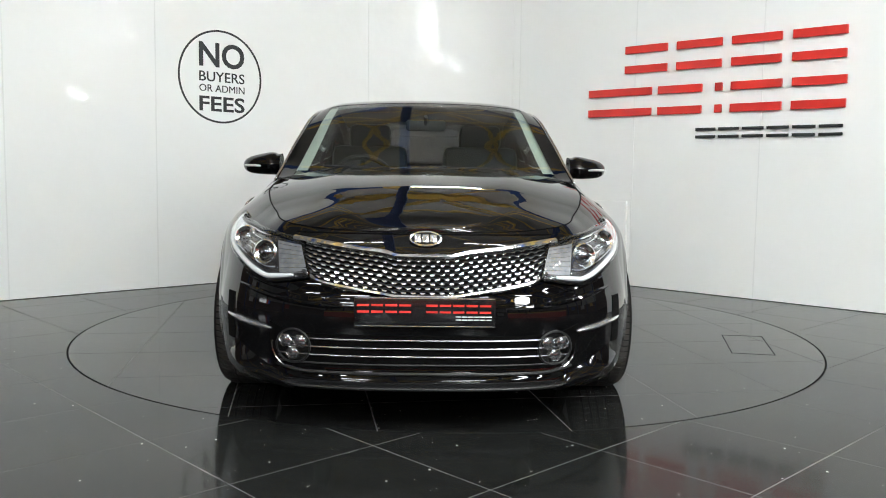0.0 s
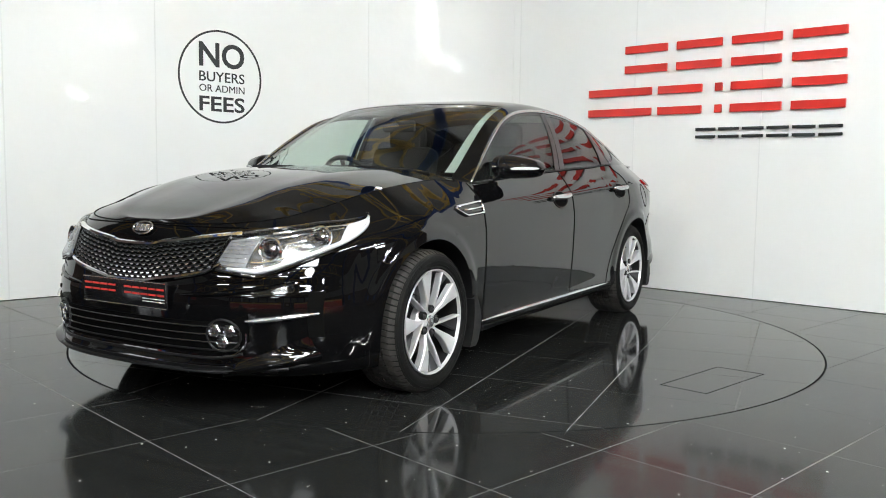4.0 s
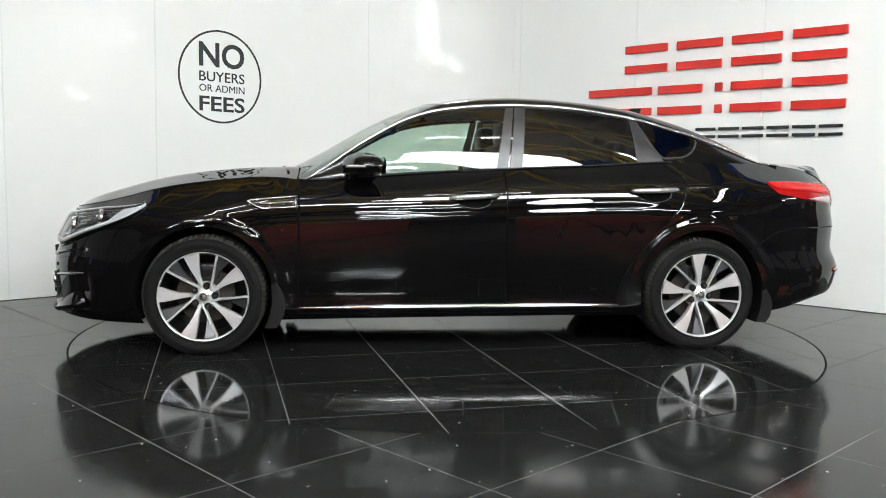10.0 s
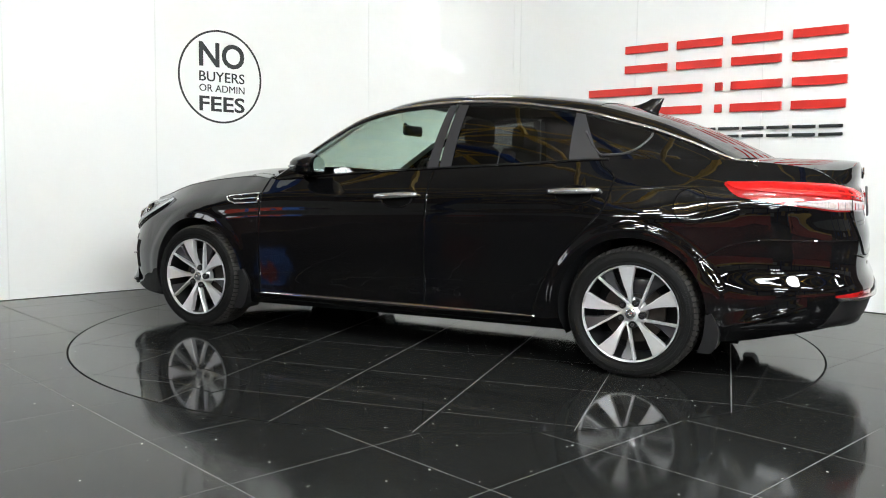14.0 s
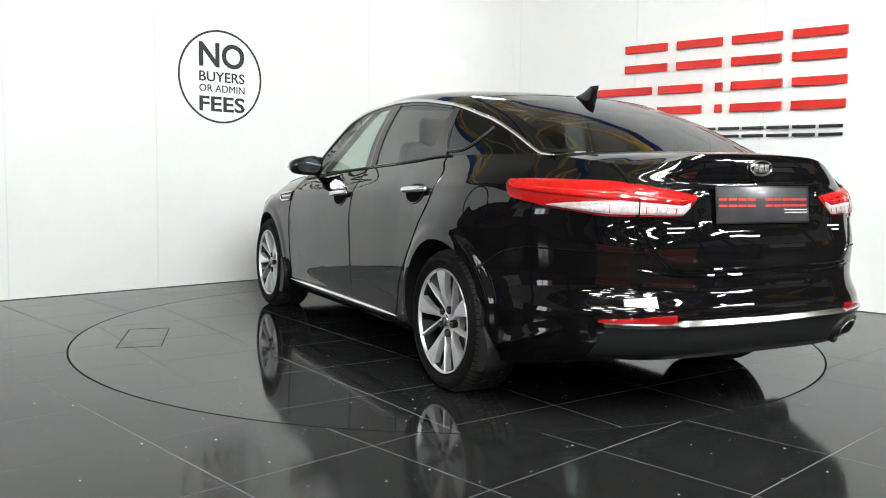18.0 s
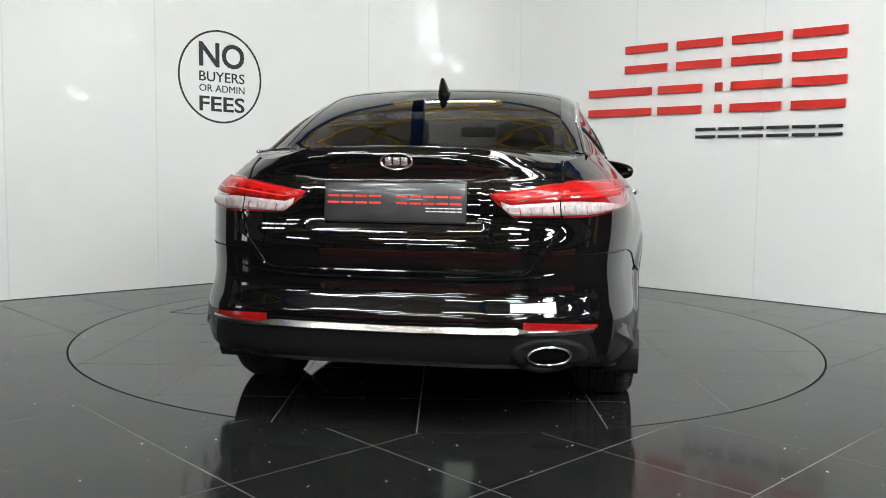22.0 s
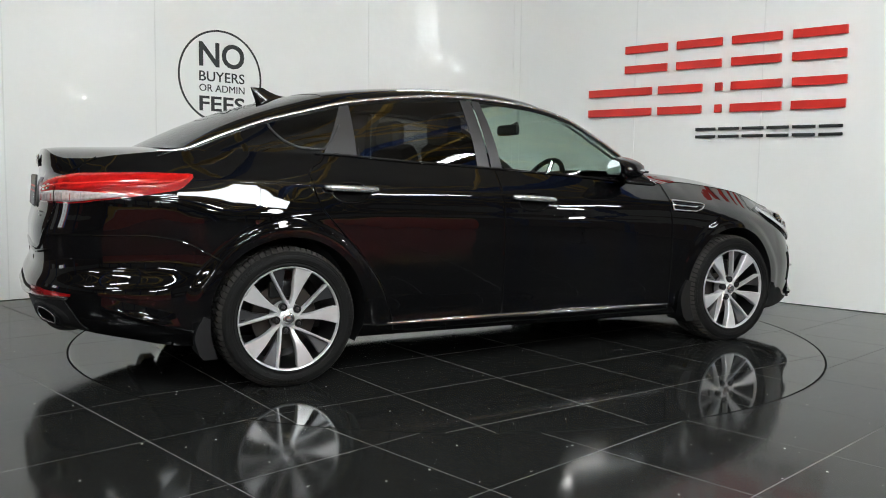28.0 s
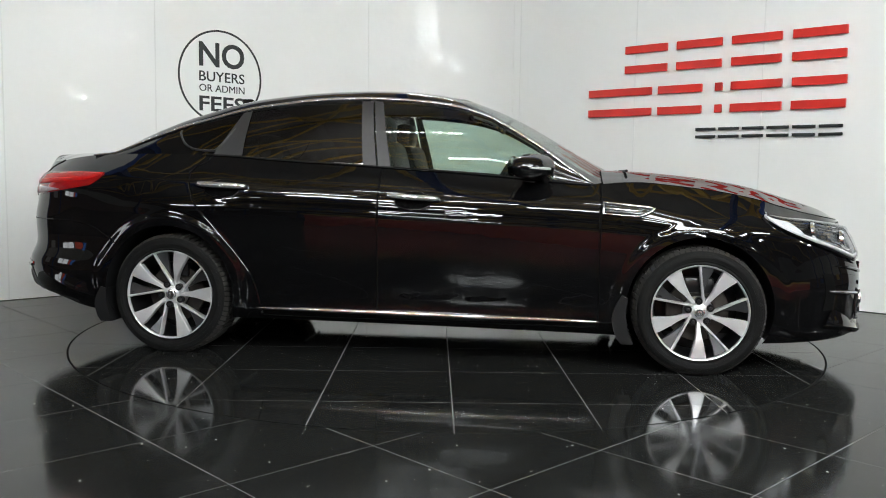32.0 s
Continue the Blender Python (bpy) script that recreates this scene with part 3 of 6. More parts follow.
def hall_openings():
    """A daylit window in the west wall with coloured banners made to glow, and one round lamp on a stand."""
    door = thing("window_1", "daylit window beside red and blue banners given a glow", "window", kind="structure", m=pose(-12.49, -4.4, 0))
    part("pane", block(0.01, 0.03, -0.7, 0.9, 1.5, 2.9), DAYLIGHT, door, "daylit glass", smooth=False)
    for y in (-0.75, 0.1, 0.95):
        part("window_frame", block(0.0, 0.08, y - 0.05, y + 0.05, 1.45, 2.96), FIXTURE, door, smooth=False)
    # banners are no lamps; their emission stands for the daylight on them
    part("banner", block(0.02, 0.05, -1.12, -0.82, 1.45, 2.96), RED_BANNER_GLOW, door, "red banner with daylight put in as glow", smooth=False)
    part("banner", block(0.02, 0.05, -1.50, -1.16, 1.45, 2.96), BLUE_BANNER_GLOW, door, "blue banner with daylight put in as glow", smooth=False)
    lamp = thing("studio_lamp", "round white studio lamp on a black stand", "studio lamp", m=Matrix.Translation((2.7, -5.9, 0)))
    d = Vector((-2.7, 5.9, -2.0)).normalized().to_track_quat("Z", "Y").to_matrix().to_4x4()
    head = Matrix.Translation((0, 0, 2.8)) @ d
    part("diffuser", moved(disc(0.40, 0.0, 0.02, 40), head), ROUND_LIGHT, lamp, "glowing round diffuser", smooth=False)
    part("reflector_dish", moved(lathe([(0.41, 0.03), (0.42, 0.0), (0.33, -0.15), (0.15, -0.3), (0.001, -0.3)], 32, "z"), head), SATIN_BLACK, lamp)
    part("pole", tube([(0.2, -0.35, 0.6), (0.2, -0.35, 2.8)], 0.02, 8), SATIN_BLACK, lamp)
    for k in range(3):
        a = 2.1 * k
        part("leg", tube([(0.2, -0.35, 0.75), (0.2 + 0.6 * math.cos(a), 0.6 * math.sin(a) - 0.35, 0.012)], 0.014, 6), SATIN_BLACK, lamp)
    stand = thing("tube_stand", "two small white tubes on a thin black stand", "work lamp", m=Matrix.Translation((6.2, -3.4, 0)))
    part("pole", tube([(0.08, 0.08, 0.03), (0.08, 0.08, 3.3)], 0.014, 6), SATIN_BLACK, stand)
    part("foot", lathe([(0.001, 0.03), (0.16, 0.025), (0.18, 0.0)], 24, "z"), SATIN_BLACK, stand)
    part("tube", tube([(0, 0, 2.8), (0, 0, 3.1)], 0.02, 8), WORK_LIGHT, stand, "glowing upright tube")
    part("tube", tube([(0.02, 0.02, 2.42), (0.30, 0.30, 2.38)], 0.02, 8), WORK_LIGHT, stand, "glowing level tube")
    part("tube_arm", tube([(0.08, 0.08, 2.46), (0.30, 0.30, 2.43)], 0.008, 6), SATIN_BLACK, stand)


def wall_signs():
    box_root = thing("access_panel", "shallow white access panel on the wall", "panel")
    bm = block(1.25, 2.362, 0.155, 0.78, 0.001, 0.028, 0.003)
    bm.transform(wall_pose("right", 0))
    part("cover", bm, WALL, box_root, smooth=False)
    sign = thing("round_sign", "round black-lettered fee notice on the white wall", "sign")
    m = wall_pose("left", -2.648, 1.826, 0.0015)
    ring, n = [], 72
    for i in range(n):
        a = 2 * math.pi * i / n
        ring.append((math.cos(a), math.sin(a)))
    verts = [m @ Vector((c * r, s * r, z)) for r, z in ((0.405, 0.0), (0.405, 0.003), (0.388, 0.003), (0.388, 0.0)) for c, s in ring]
    faces = [(k * n + i, k * n + (i + 1) % n, (k + 1) * n + (i + 1) % n, (k + 1) * n + i) for k in range(3) for i in range(n)]
    part("ring", (verts, faces), SIGN_BLACK, sign, sharp=30)
    for words, z0, h, bold in (("NO", 1.905, 0.215, 0.020), ("BUYERS", 1.780, 0.088, 0.008), ("OR ADMIN", 1.692, 0.062, 0.0), ("FEES", 1.522, 0.132, 0.018)):
        me = text_mesh(words, 0.44, h, 0.003, bold)
        me.transform(wall_pose("left", -2.857, z0, 0.0015))
        part("lettering", me, SIGN_BLACK, sign, smooth=False)
        me.materials.append(SIGN_BLACK)
    # dealer's lettering, drawn as plain bars
    name = thing("dealer_sign", "raised red and black bars of a dealer sign", "sign")

    def bars(s0, s1, z0, z1, thick, material, depth):
        for za in (z0, z1 - thick):
            bm = block(s0, s1, za, za + thick, 0.010, 0.010 + depth, 0.003)
            bm.transform(wall_pose("right", 0))
            part("bar", bm, material, name, smooth=False)
    for s0, s1 in ((2.305, 2.72), (2.81, 3.22), (3.305, 3.72), (3.805, 4.215)):
        bars(s0, s1, 1.932, 2.176, 0.068, SIGN_RED, 0.025)
    for s0, s1 in ((1.93, 2.58), (2.645, 3.055), (3.175, 3.235), (3.31, 3.735), (3.812, 4.225)):
        bars(s0, s1, 1.552, 1.802, 0.068, SIGN_RED, 0.025)
    for i in range(6):
        s0 = 3.01 + i * 0.2047
        bars(s0, s0 + 0.178, 1.340, 1.428, 0.024, SIGN_BLACK, 0.018)


white_walls()
TABLE = floors()
hall()
lamps()
hall_openings()
wall_signs()


# ---- the car: x forward, y to its left, z up, origin under the middle of the wheelbase ----
AXLE, HUB_Z, HUB_Y, ARCH_R = 1.4025, 0.3215, 0.905, 0.366
NOSE, TAIL = 2.30, -2.42
XA = {1: 1.3, -1: 1.0}
ROUND = {1: 3.0, -1: 4.35}

Z_LOW = curve((2.30, .19), (2.0, .170), (1.75, .165), (1.0, .185), (-1.0, .205), (-1.75, .21), (-2.0, .225), (-2.25, .27), (-2.42, .32))
Z_TOP = curve((2.30, .775), (2.2, .792), (2.1, .812), (1.95, .845), (1.76, .884), (1.6, .912), (1.43, .936), (1.27, .954), (1.1, .967), (.95, .962),
              (.85, .955), (.63, .968), (.28, .995), (-.26, 1.028), (-.83, 1.058), (-1.15, 1.08), (-1.5, 1.088), (-1.9, 1.082), (-2.15, 1.058),
              (-2.25, 1.043), (-2.33, 1.043), (-2.38, 1.058), (-2.41, 1.084), (-2.42, 1.09))
Y_TOP = curve((2.30, .80), (2.15, .77), (2.0, .713), (1.76, .704), (1.6, .712), (1.27, .722), (1.1, .735), (.95, .78), (.85, .80), (-.26, .80),
              (-.83, .797), (-1.15, .792), (-1.5, .760), (-1.75, .728), (-1.95, .712), (-2.2, .70), (-2.42, .70))
Z_SH = curve((2.30, .66), (1.7, .745), (.9, .835), (0, .872), (-.9, .905), (-1.8, .925), (-2.42, .93))
Y_SH = curve((2.30, .85), (1.85, .868), (1.4, .912), (.9, .905), (.3, .912), (-.8, .918), (-1.4, .925), (-1.9, .889), (-2.42, .885))
Y_MID = curve((2.30, .90), (1.9, .91), (1.4, .932), (.8, .922), (0, .922), (-.8, .925), (-1.4, .936), (-1.9, .915), (-2.42, .90))
FRONT_X = curve((.15, 2.285), (.18, 2.330), (.205, 2.358), (.218, 2.361), (.228, 2.3585), (.240, 2.353), (.255, 2.347), (.27, 2.343), (.29, 2.342), (.33, 2.344), (.40, 2.350), (.455, 2.354), (.50, 2.350), (.515, 2.347),
                (.53, 2.341), (.545, 2.336), (.58, 2.328), (.62, 2.316), (.66, 2.300), (.70, 2.281), (.74, 2.258), (.78, 2.225), (.83, 2.17))
REAR_X = curve((.25, -2.29), (.28, -2.35), (.33, -2.43), (.40, -2.457), (.44, -2.468), (.455, -2.472), (.47, -2.474), (.487, -2.473), (.50, -2.4695), (.515, -2.463), (.53, -2.4555), (.545, -2.4485), (.56, -2.443), (.575, -2.4395),
               (.60, -2.4385), (.68, -2.444), (.72, -2.444), (.735, -2.4425), (.76, -2.437), (.785, -2.430), (.81, -2.423), (.84, -2.417), (.90, -2.410), (.95, -2.400), (.98, -2.386),
               (.995, -2.386), (1.015, -2.3895), (1.045, -2.3885), (1.07, -2.386), (1.09, -2.378))


def softened(f, width):
    """A curve averaged over a width, so that its highlights run smooth."""
    offs = np.linspace(-1, 1, 9)
    wts = np.cos(offs * math.pi / 2.2) ** 2
    wts /= wts.sum()
    return lambda z: sum(w * f(z + o * width) for o, w in zip(offs, wts))


FRONT_X = softened(FRONT_X, .018)
REAR_X = softened(REAR_X, .006)


def basis(n, samples):
    """Clamped uniform cubic B-spline weights."""
    k = np.concatenate([[0] * 3, np.linspace(0, 1, n - 2), [1] * 3])
    out = np.zeros((len(samples), n))
    for r, t in enumerate(samples):
        t = min(t, 1 - 1e-9)
        b = [1.0 if k[i] <= t < k[i + 1] else 0.0 for i in range(len(k) - 1)]
        for d in range(1, 4):
            b = [((t - k[i]) / (k[i + d] - k[i]) * b[i] if k[i + d] > k[i] else 0.0)
                 + ((k[i + d + 1] - t) / (k[i + d + 1] - k[i + 1]) * b[i + 1] if k[i + d + 1] > k[i + 1] else 0.0) for i in range(len(b) - 1)]
        out[r] = b[:n]
    return out


NV = 84
WEIGHTS = basis(10, np.linspace(0, 1, NV))


LEAN = curve((-.14, 1.0), (-.110, 3.0), (-.098, 13.0), (-.088, 13.0), (-.074, 5.0), (-.055, 9.0), (-.005, 16.0), (.010, 22.0), (.03, 34.0))
LEAN_REAR = curve((-.14, 4.0), (-.12, 8.0), (-.10, 11.0), (-.07, 13.5), (-.04, 15.5), (.0, 17.0), (.018, 18.5), (.03, 24.0))


def shoulder(xn, y, z, zs):
    """Holds the lean of the shoulder band, with a light crease under it."""
    w = float(np.clip((1.30 - xn) / .25, 0, 1) * np.clip((xn + 1.90) / .25, 0, 1))
    hip = float(np.clip((-xn - .98) / .3, 0, 1))
    if w <= 0:
        return y, z
    out, shift = y.copy(), 0.0
    for k in range(1, NV):
        u = (z[k] + z[k - 1]) / 2 - zs
        d = y[k] - y[k - 1]
        if -.14 < u < .03:
            shift += w * (-math.tan(radians(float(LEAN(u)) * (1 - hip) + float(LEAN_REAR(u)) * hip)) * (z[k] - z[k - 1]) - d)
        out[k] = y[k] + shift * max(0.0, 1 - max(0.0, u - .03) / max(.04, z[-1] - zs - .03))
    return out, z


def flare(xn, z):
    """Raised edge round the wheel arches."""
    s = 1 if xn > 0 else -1
    r = np.hypot(xn - s * AXLE, z - HUB_Z - .014)
    t = np.clip((r - ARCH_R - .030) / .055, 0, 1)
    d = (.007 if s > 0 else .012) * (1 - t * t * (3 - 2 * t)) * np.clip((z - .22) / .12, 0, 1)
    return d if abs(xn) < 1.88 else d * 0


def section(xn):
    """The outer half section at a station: widths and heights from sill to top edge."""
    zl, zt, yt, zs, ys, ym = Z_LOW(xn), Z_TOP(xn), Y_TOP(xn), Z_SH(xn), Y_SH(xn), Y_MID(xn)
    side = np.clip(1.0 - (abs(xn) - 0.9) / 0.5, 0, 1)
    hollow = 0.010 * side
    tail = np.clip((-xn - 1.55) / 0.4, 0, 1)
    nose = np.clip((xn - 1.55) / 0.3, 0, 1)
    ctrl = np.array([(ym - .055 + .028 * tail, zl), (ym - .030 + .022 * tail, zl + .030 + .005 * (1 - side)), (ym - .013 + .020 * tail + .004 * nose, .275 - .018 * side),
                     (ym - .011 - hollow + .017 * tail + .006 * nose, .335 - .030 * side), (ym - .001 - .008 * side + .015 * tail + .004 * nose, .45 - .03 * side), (ym + .004 - .003 * side - .040 * tail - .030 * nose, .61),
                     (ys + .010, zs - .06), (ys, zs + .005), (ys * .55 + yt * .45 + .004, zs * .52 + zt * .48), (yt, zt)])
    haunch = float(np.clip((-xn - .95) / .35, 0, 1) * np.clip((xn + 2.30) / .30, 0, 1))
    ctrl[6] += np.array([.013, -.030]) * haunch
    ctrl[7] += np.array([-.002, .008]) * haunch
    s = WEIGHTS @ ctrl
    y, z = shoulder(xn, s[:, 0], s[:, 1], zs)
    hip = .005 * math.exp(-((xn + 1.5) / .35) ** 2) * np.exp(-((z - .80) / .09) ** 2)
    return y + flare(xn, z) + hip, z


def stations():
    """Columns of the shell: nominal station and corner angle, from the nose round to the tail."""
    cols = []
    f0 = math.acos(((1.9 - XA[1]) / (NOSE - XA[1])) ** (ROUND[1] / 2))
    for k in range(46):
        cols.append(("f", f0 * (k / 46) ** (ROUND[1] / 2)))
    for k in range(305):
        cols.append(("s", 1.9 - 0.0125 * k))
    r0 = math.acos(((1.9 - XA[-1]) / (-TAIL - XA[-1])) ** (ROUND[-1] / 2))
    for k in range(45, -1, -1):
        cols.append(("r", r0 * (k / 46) ** (ROUND[-1] / 2)))
    return cols


def shell_column(kind, a):
    end = 1 if kind == "f" or (kind == "s" and a > 0) else -1
    xa, n, tip = XA[end], ROUND[end], (NOSE if end > 0 else -TAIL)
    if kind == "s":
        q = max(0.0, (abs(a) - xa) / (tip - xa))
        phi, xn = math.acos(min(1.0, q ** (n / 2))), a
    else:
        phi = a
        xn = end * (xa + (tip - xa) * math.cos(phi) ** (2 / n))
    y, z = section(xn)
    if abs(xn) > xa:
        face = FRONT_X(z) if end > 0 else REAR_X(z)
        x = end * xa + (face - end * xa) * math.cos(phi) ** (2 / n)
        if kind == "r":
            wide = np.clip((.345 - y * math.sin(phi) ** (2 / n)) / .035, 0, 1)
            tall = np.clip((z - .805) / .016, 0, 1) * np.clip((.985 - z) / .03, 0, 1)
            x = x + wide * tall * .005
        if kind == "s":
            w = max(0.0, (abs(xn) - 1.5) / 0.4)
            x = xn * (1 - w) + x * w
    else:
        x = np.full(NV, xn)
    return np.stack([x, y * math.sin(phi) ** (2 / n), z], -1)


COLS = stations()
SHELL = np.array([shell_column(*c) for c in COLS])
NU = len(COLS)


def shell_normals():
    du, dv = np.gradient(SHELL, axis=0), np.gradient(SHELL, axis=1)
    n = np.cross(du, dv)
    n /= np.linalg.norm(n, axis=2)[:, :, None] + 1e-12
    n[0, :, 1] = 0
    n[-1, :, 1] = 0
    n /= np.linalg.norm(n, axis=2)[:, :, None] + 1e-12
    return n


LOOKUP = {}


def at_height(z):
    key = round(float(z), 4)
    if key not in LOOKUP:
        LOOKUP[key] = np.array([[np.interp(key, SHELL[i, :, 2], SHELL[i, :, k]) for k in (0, 1)] for i in range(NU)])
    return LOOKUP[key]


def on_side(x, z):
    """The shell's point at a station and height."""
    c = at_height(z)
    return Vector((x, float(np.interp(-x, -c[:, 0], c[:, 1])), z))


def on_end(y, z, end):
    """The shell's point at a width and height on the nose (end 1) or the tail (-1)."""
    c = at_height(z)
    half = slice(0, 148) if end > 0 else slice(NU - 1, NU - 148, -1)
    xs, ys = c[half, 0], c[half, 1]
    top = int(np.argmax(ys))
    return Vector((float(np.interp(abs(y), ys[:top + 1], xs[:top + 1])), y, z))


def sheet(fn, na, nb, lift, skirt=True, flip=False):
    """A patch over the shell: fn(a, b) gives a point; it stands lift proud and has a skirt down to the shell."""
    pts = [[Vector(fn(i / (na - 1), j / (nb - 1))) for j in range(nb)] for i in range(na)]
    nrm = [[None] * nb for _ in range(na)]
    for i in range(na):
        for j in range(nb):
            du = pts[min(i + 1, na - 1)][j] - pts[max(i - 1, 0)][j]
            dv = pts[i][min(j + 1, nb - 1)] - pts[i][max(j - 1, 0)]
            n = du.cross(dv)
            if n.length < 1e-12:
                k = min(max(i, 1), na - 2)
                n = (pts[k + 1][j] - pts[k - 1][j]).cross(pts[k][nb - 1] - pts[k][0])
            nrm[i][j] = n.normalized() * (-1 if flip else 1)
    verts = [pts[i][j] + nrm[i][j] * lift for i in range(na) for j in range(nb)]
    faces = grid_faces(na, nb, not flip)
    if skirt:
        rim = [(i, 0) for i in range(na)] + [(na - 1, j) for j in range(1, nb)] + [(i, nb - 1) for i in range(na - 2, -1, -1)] + [(0, j) for j in range(nb - 2, 0, -1)]
        o = len(verts)
        verts += [pts[i][j] - nrm[i][j] * 0.004 for i, j in rim]
        for k, (i, j) in enumerate(rim):
            i2, j2 = rim[(k + 1) % len(rim)]
            q = (i * nb + j, o + k, o + (k + 1) % len(rim), i2 * nb + j2)
            faces.append(q if not flip else tuple(reversed(q)))
    return verts, faces


def both(name, piece, material, parent, label="", sharp=35):
    """The same part on the left and on the right."""
    a = part(name, piece, material, parent, label, sharp=sharp)
    b = part(name, mirrored(piece), material, parent, label, sharp=sharp)
    return a, b


def shell_panels(car):
    """Splits the shell into bumpers, wings and doors, with open wheel arches."""
    nrm = shell_normals()
    rear_edge = curve((.20, -.87), (.32, -.895), (.45, -.94), (.555, -1.013), (.73, -1.163), (.85, -1.26), (.996, -1.292), (1.05, -1.215), (1.2, -1.15))
    front_split = curve((.15, 1.72), (.45, 1.74), (.62, 1.80), (.70, 1.95), (.90, 2.12))
    rear_split = curve((.15, -1.70), (.58, -1.70), (.64, -1.78), (.69, -1.88), (.712, -2.0))

    def region(p):
        x, z = p[0], p[2]
        if x > front_split(z):
            return "front_bumper"
        if x < rear_split(z) and z < .712:
            return "rear_bumper"
        if -.25 < x < .90:
            return "front_door"
        if rear_edge(z) < x <= -.25:
            return "rear_door"
        return "front_wing" if x > 0 else "rear_wing"

    def inside(p):
        return any((p[0] - s * AXLE) ** 2 + (p[2] - HUB_Z - .014) ** 2 < ARCH_R ** 2 for s in (1, -1))
    pos = SHELL.copy()
    mark = np.array([[inside(pos[i, j]) and abs(pos[i, j, 0]) < 1.9 for j in range(NV)] for i in range(NU)])
    keep = []
    snap = set()
    for i in range(NU - 1):
        for j in range(NV - 1):
            q = [(i, j), (i + 1, j), (i + 1, j + 1), (i, j + 1)]
            k = sum(mark[a] for a in q)
            if k == 4:
                continue
            keep.append(q)
            if k:
                snap |= {a for a in q if mark[a]}
    for a in snap:
        p = pos[a]
        s = 1 if p[0] > 0 else -1
        v = np.array([p[0] - s * AXLE, p[2] - HUB_Z - .014])
        v *= ARCH_R / max(1e-6, np.linalg.norm(v))
        z = max(v[1] + HUB_Z + .014, .17)
        q = on_side(s * AXLE + v[0], z)
        pos[a] = q
    groups = {}
    for q in keep:
        c = np.mean([SHELL[a] for a in q], axis=0)
        groups.setdefault(region(c), []).append(q)
    made = {}
    for name, quads in groups.items():
        ids, verts, norms = {}, [], []
        faces = []
        for q in quads:
            f = []
            for a in q:
                if a not in ids:
                    ids[a] = len(verts)
                    verts.append(pos[a])
                    norms.append(nrm[a])
                f.append(ids[a])
            faces.append(tuple(f))
        for side in (1, -1):
            vs = [(v[0], v[1] * side, v[2]) for v in verts]
            ns = [(v[0], v[1] * side, v[2]) for v in norms]
            fs = [tuple(reversed(f)) if side < 0 else f for f in faces]
            if name.endswith("bumper"):
                made.setdefault(name, []).append((vs, fs, ns))
                continue
            me = mesh_from(name, vs, fs, PAINT)
            me.normals_split_custom_set_from_vertices(ns)
            ob = new(name, me)
            ob.parent = car
            made[name, side] = ob
    for name in ("front_bumper", "rear_bumper"):
        (v1, f1, n1), (v2, f2, n2) = made[name]
        v, f = merged((v1, f1), (v2, f2))
        me = mesh_from(name, v, f, PAINT)
        me.normals_split_custom_set_from_vertices(n1 + n2)
        ob = new(name, me)
        ob.parent = car
        made[name] = ob
    # gaps between the panels
    for side in (1, -1):
        lines = [[on_side(.90, z) for z in np.linspace(.22, .955, 24)], [on_side(-.25, z) for z in np.linspace(.23, 1.02, 24)],
                 [on_side(float(rear_edge(z)), z) for z in np.linspace(.24, 1.075, 30)],
                 [on_side(x, .225 + .06 * max(0, -x - .6) ** 2) for x in np.linspace(.90, -.87, 40)],
                 [on_side(float(rear_split(z)), z) for z in np.linspace(.60, .710, 12)] + [on_side(x, .712) for x in np.linspace(-2.03, -2.22, 8)]]
        for ln in lines:
            t = tube(ln, 0.0032, 5)
            part("panel_gap", t if side > 0 else mirrored(t), SEAM, car, "thin dark gap between body panels")
            lip = tube([p + Vector((-.0065, -.0012, 0)) for p in ln], 0.0034, 6)
            part("panel_lip", lip if side > 0 else mirrored(lip), PAINT, car)
    # wheel housings and underside
    for s in (1, -1):
        verts, n = [], 40
        for k in range(n):
            a = radians(-24 + 228 * k / (n - 1))
            x, z = s * AXLE + ARCH_R * math.cos(a), HUB_Z + .014 + ARCH_R * math.sin(a)
            y = on_side(x, max(z, .18)).y
            for yy in (y + .0015, y - .012, .48):
                verts.append((x, yy, z))
        f = grid_faces(n, 3)
        back = (verts[2::3] + [(s * AXLE, .48, HUB_Z)], [(k, k + 1, n) for k in range(n - 1)])
        both("wheel_housing", merged((verts, f), back), SATIN_BLACK, car)
    # flat plate to block light, with the underbody shade in its colour
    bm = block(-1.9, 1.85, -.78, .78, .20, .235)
    part("underside", bm, SHADE_BLACK, car, smooth=False)
    return made


def bonnet(car):
    zc = curve((2.32, .765), (2.26, .782), (2.2, .800), (2.1, .842), (1.95, .894), (1.75, .952), (1.55, .990), (1.375, 1.012), (1.15, 1.030), (.9, 1.04))
    edge = [SHELL[i, -1] for i in range(NU) if SHELL[i, -1, 0] > .90]
    nf = 25
    verts = []
    for k, e in enumerate(edge):
        for j in range(nf):
            f = -1 + 2 * j / (nf - 1)
            rise = max(0.0, float(zc(e[0])) - e[2])
            z = e[2] + rise * (1 - abs(f) ** 2.6) + .010 * math.exp(-((abs(f) - .60) / .12) ** 2) * min(1, k / 30)
            verts.append((e[0], e[1] * f * .996, z - .001))
    ob = part("bonnet", (verts, grid_faces(len(edge), nf)), PAINT, car, "glossy black bonnet", sharp=0)
    gap = [Vector(e) for e in edge if e[0] > .95]
    both("panel_gap", tube([p + Vector((0, -.002, 0)) for p in gap], .003, 5), SEAM, car)
    return ob


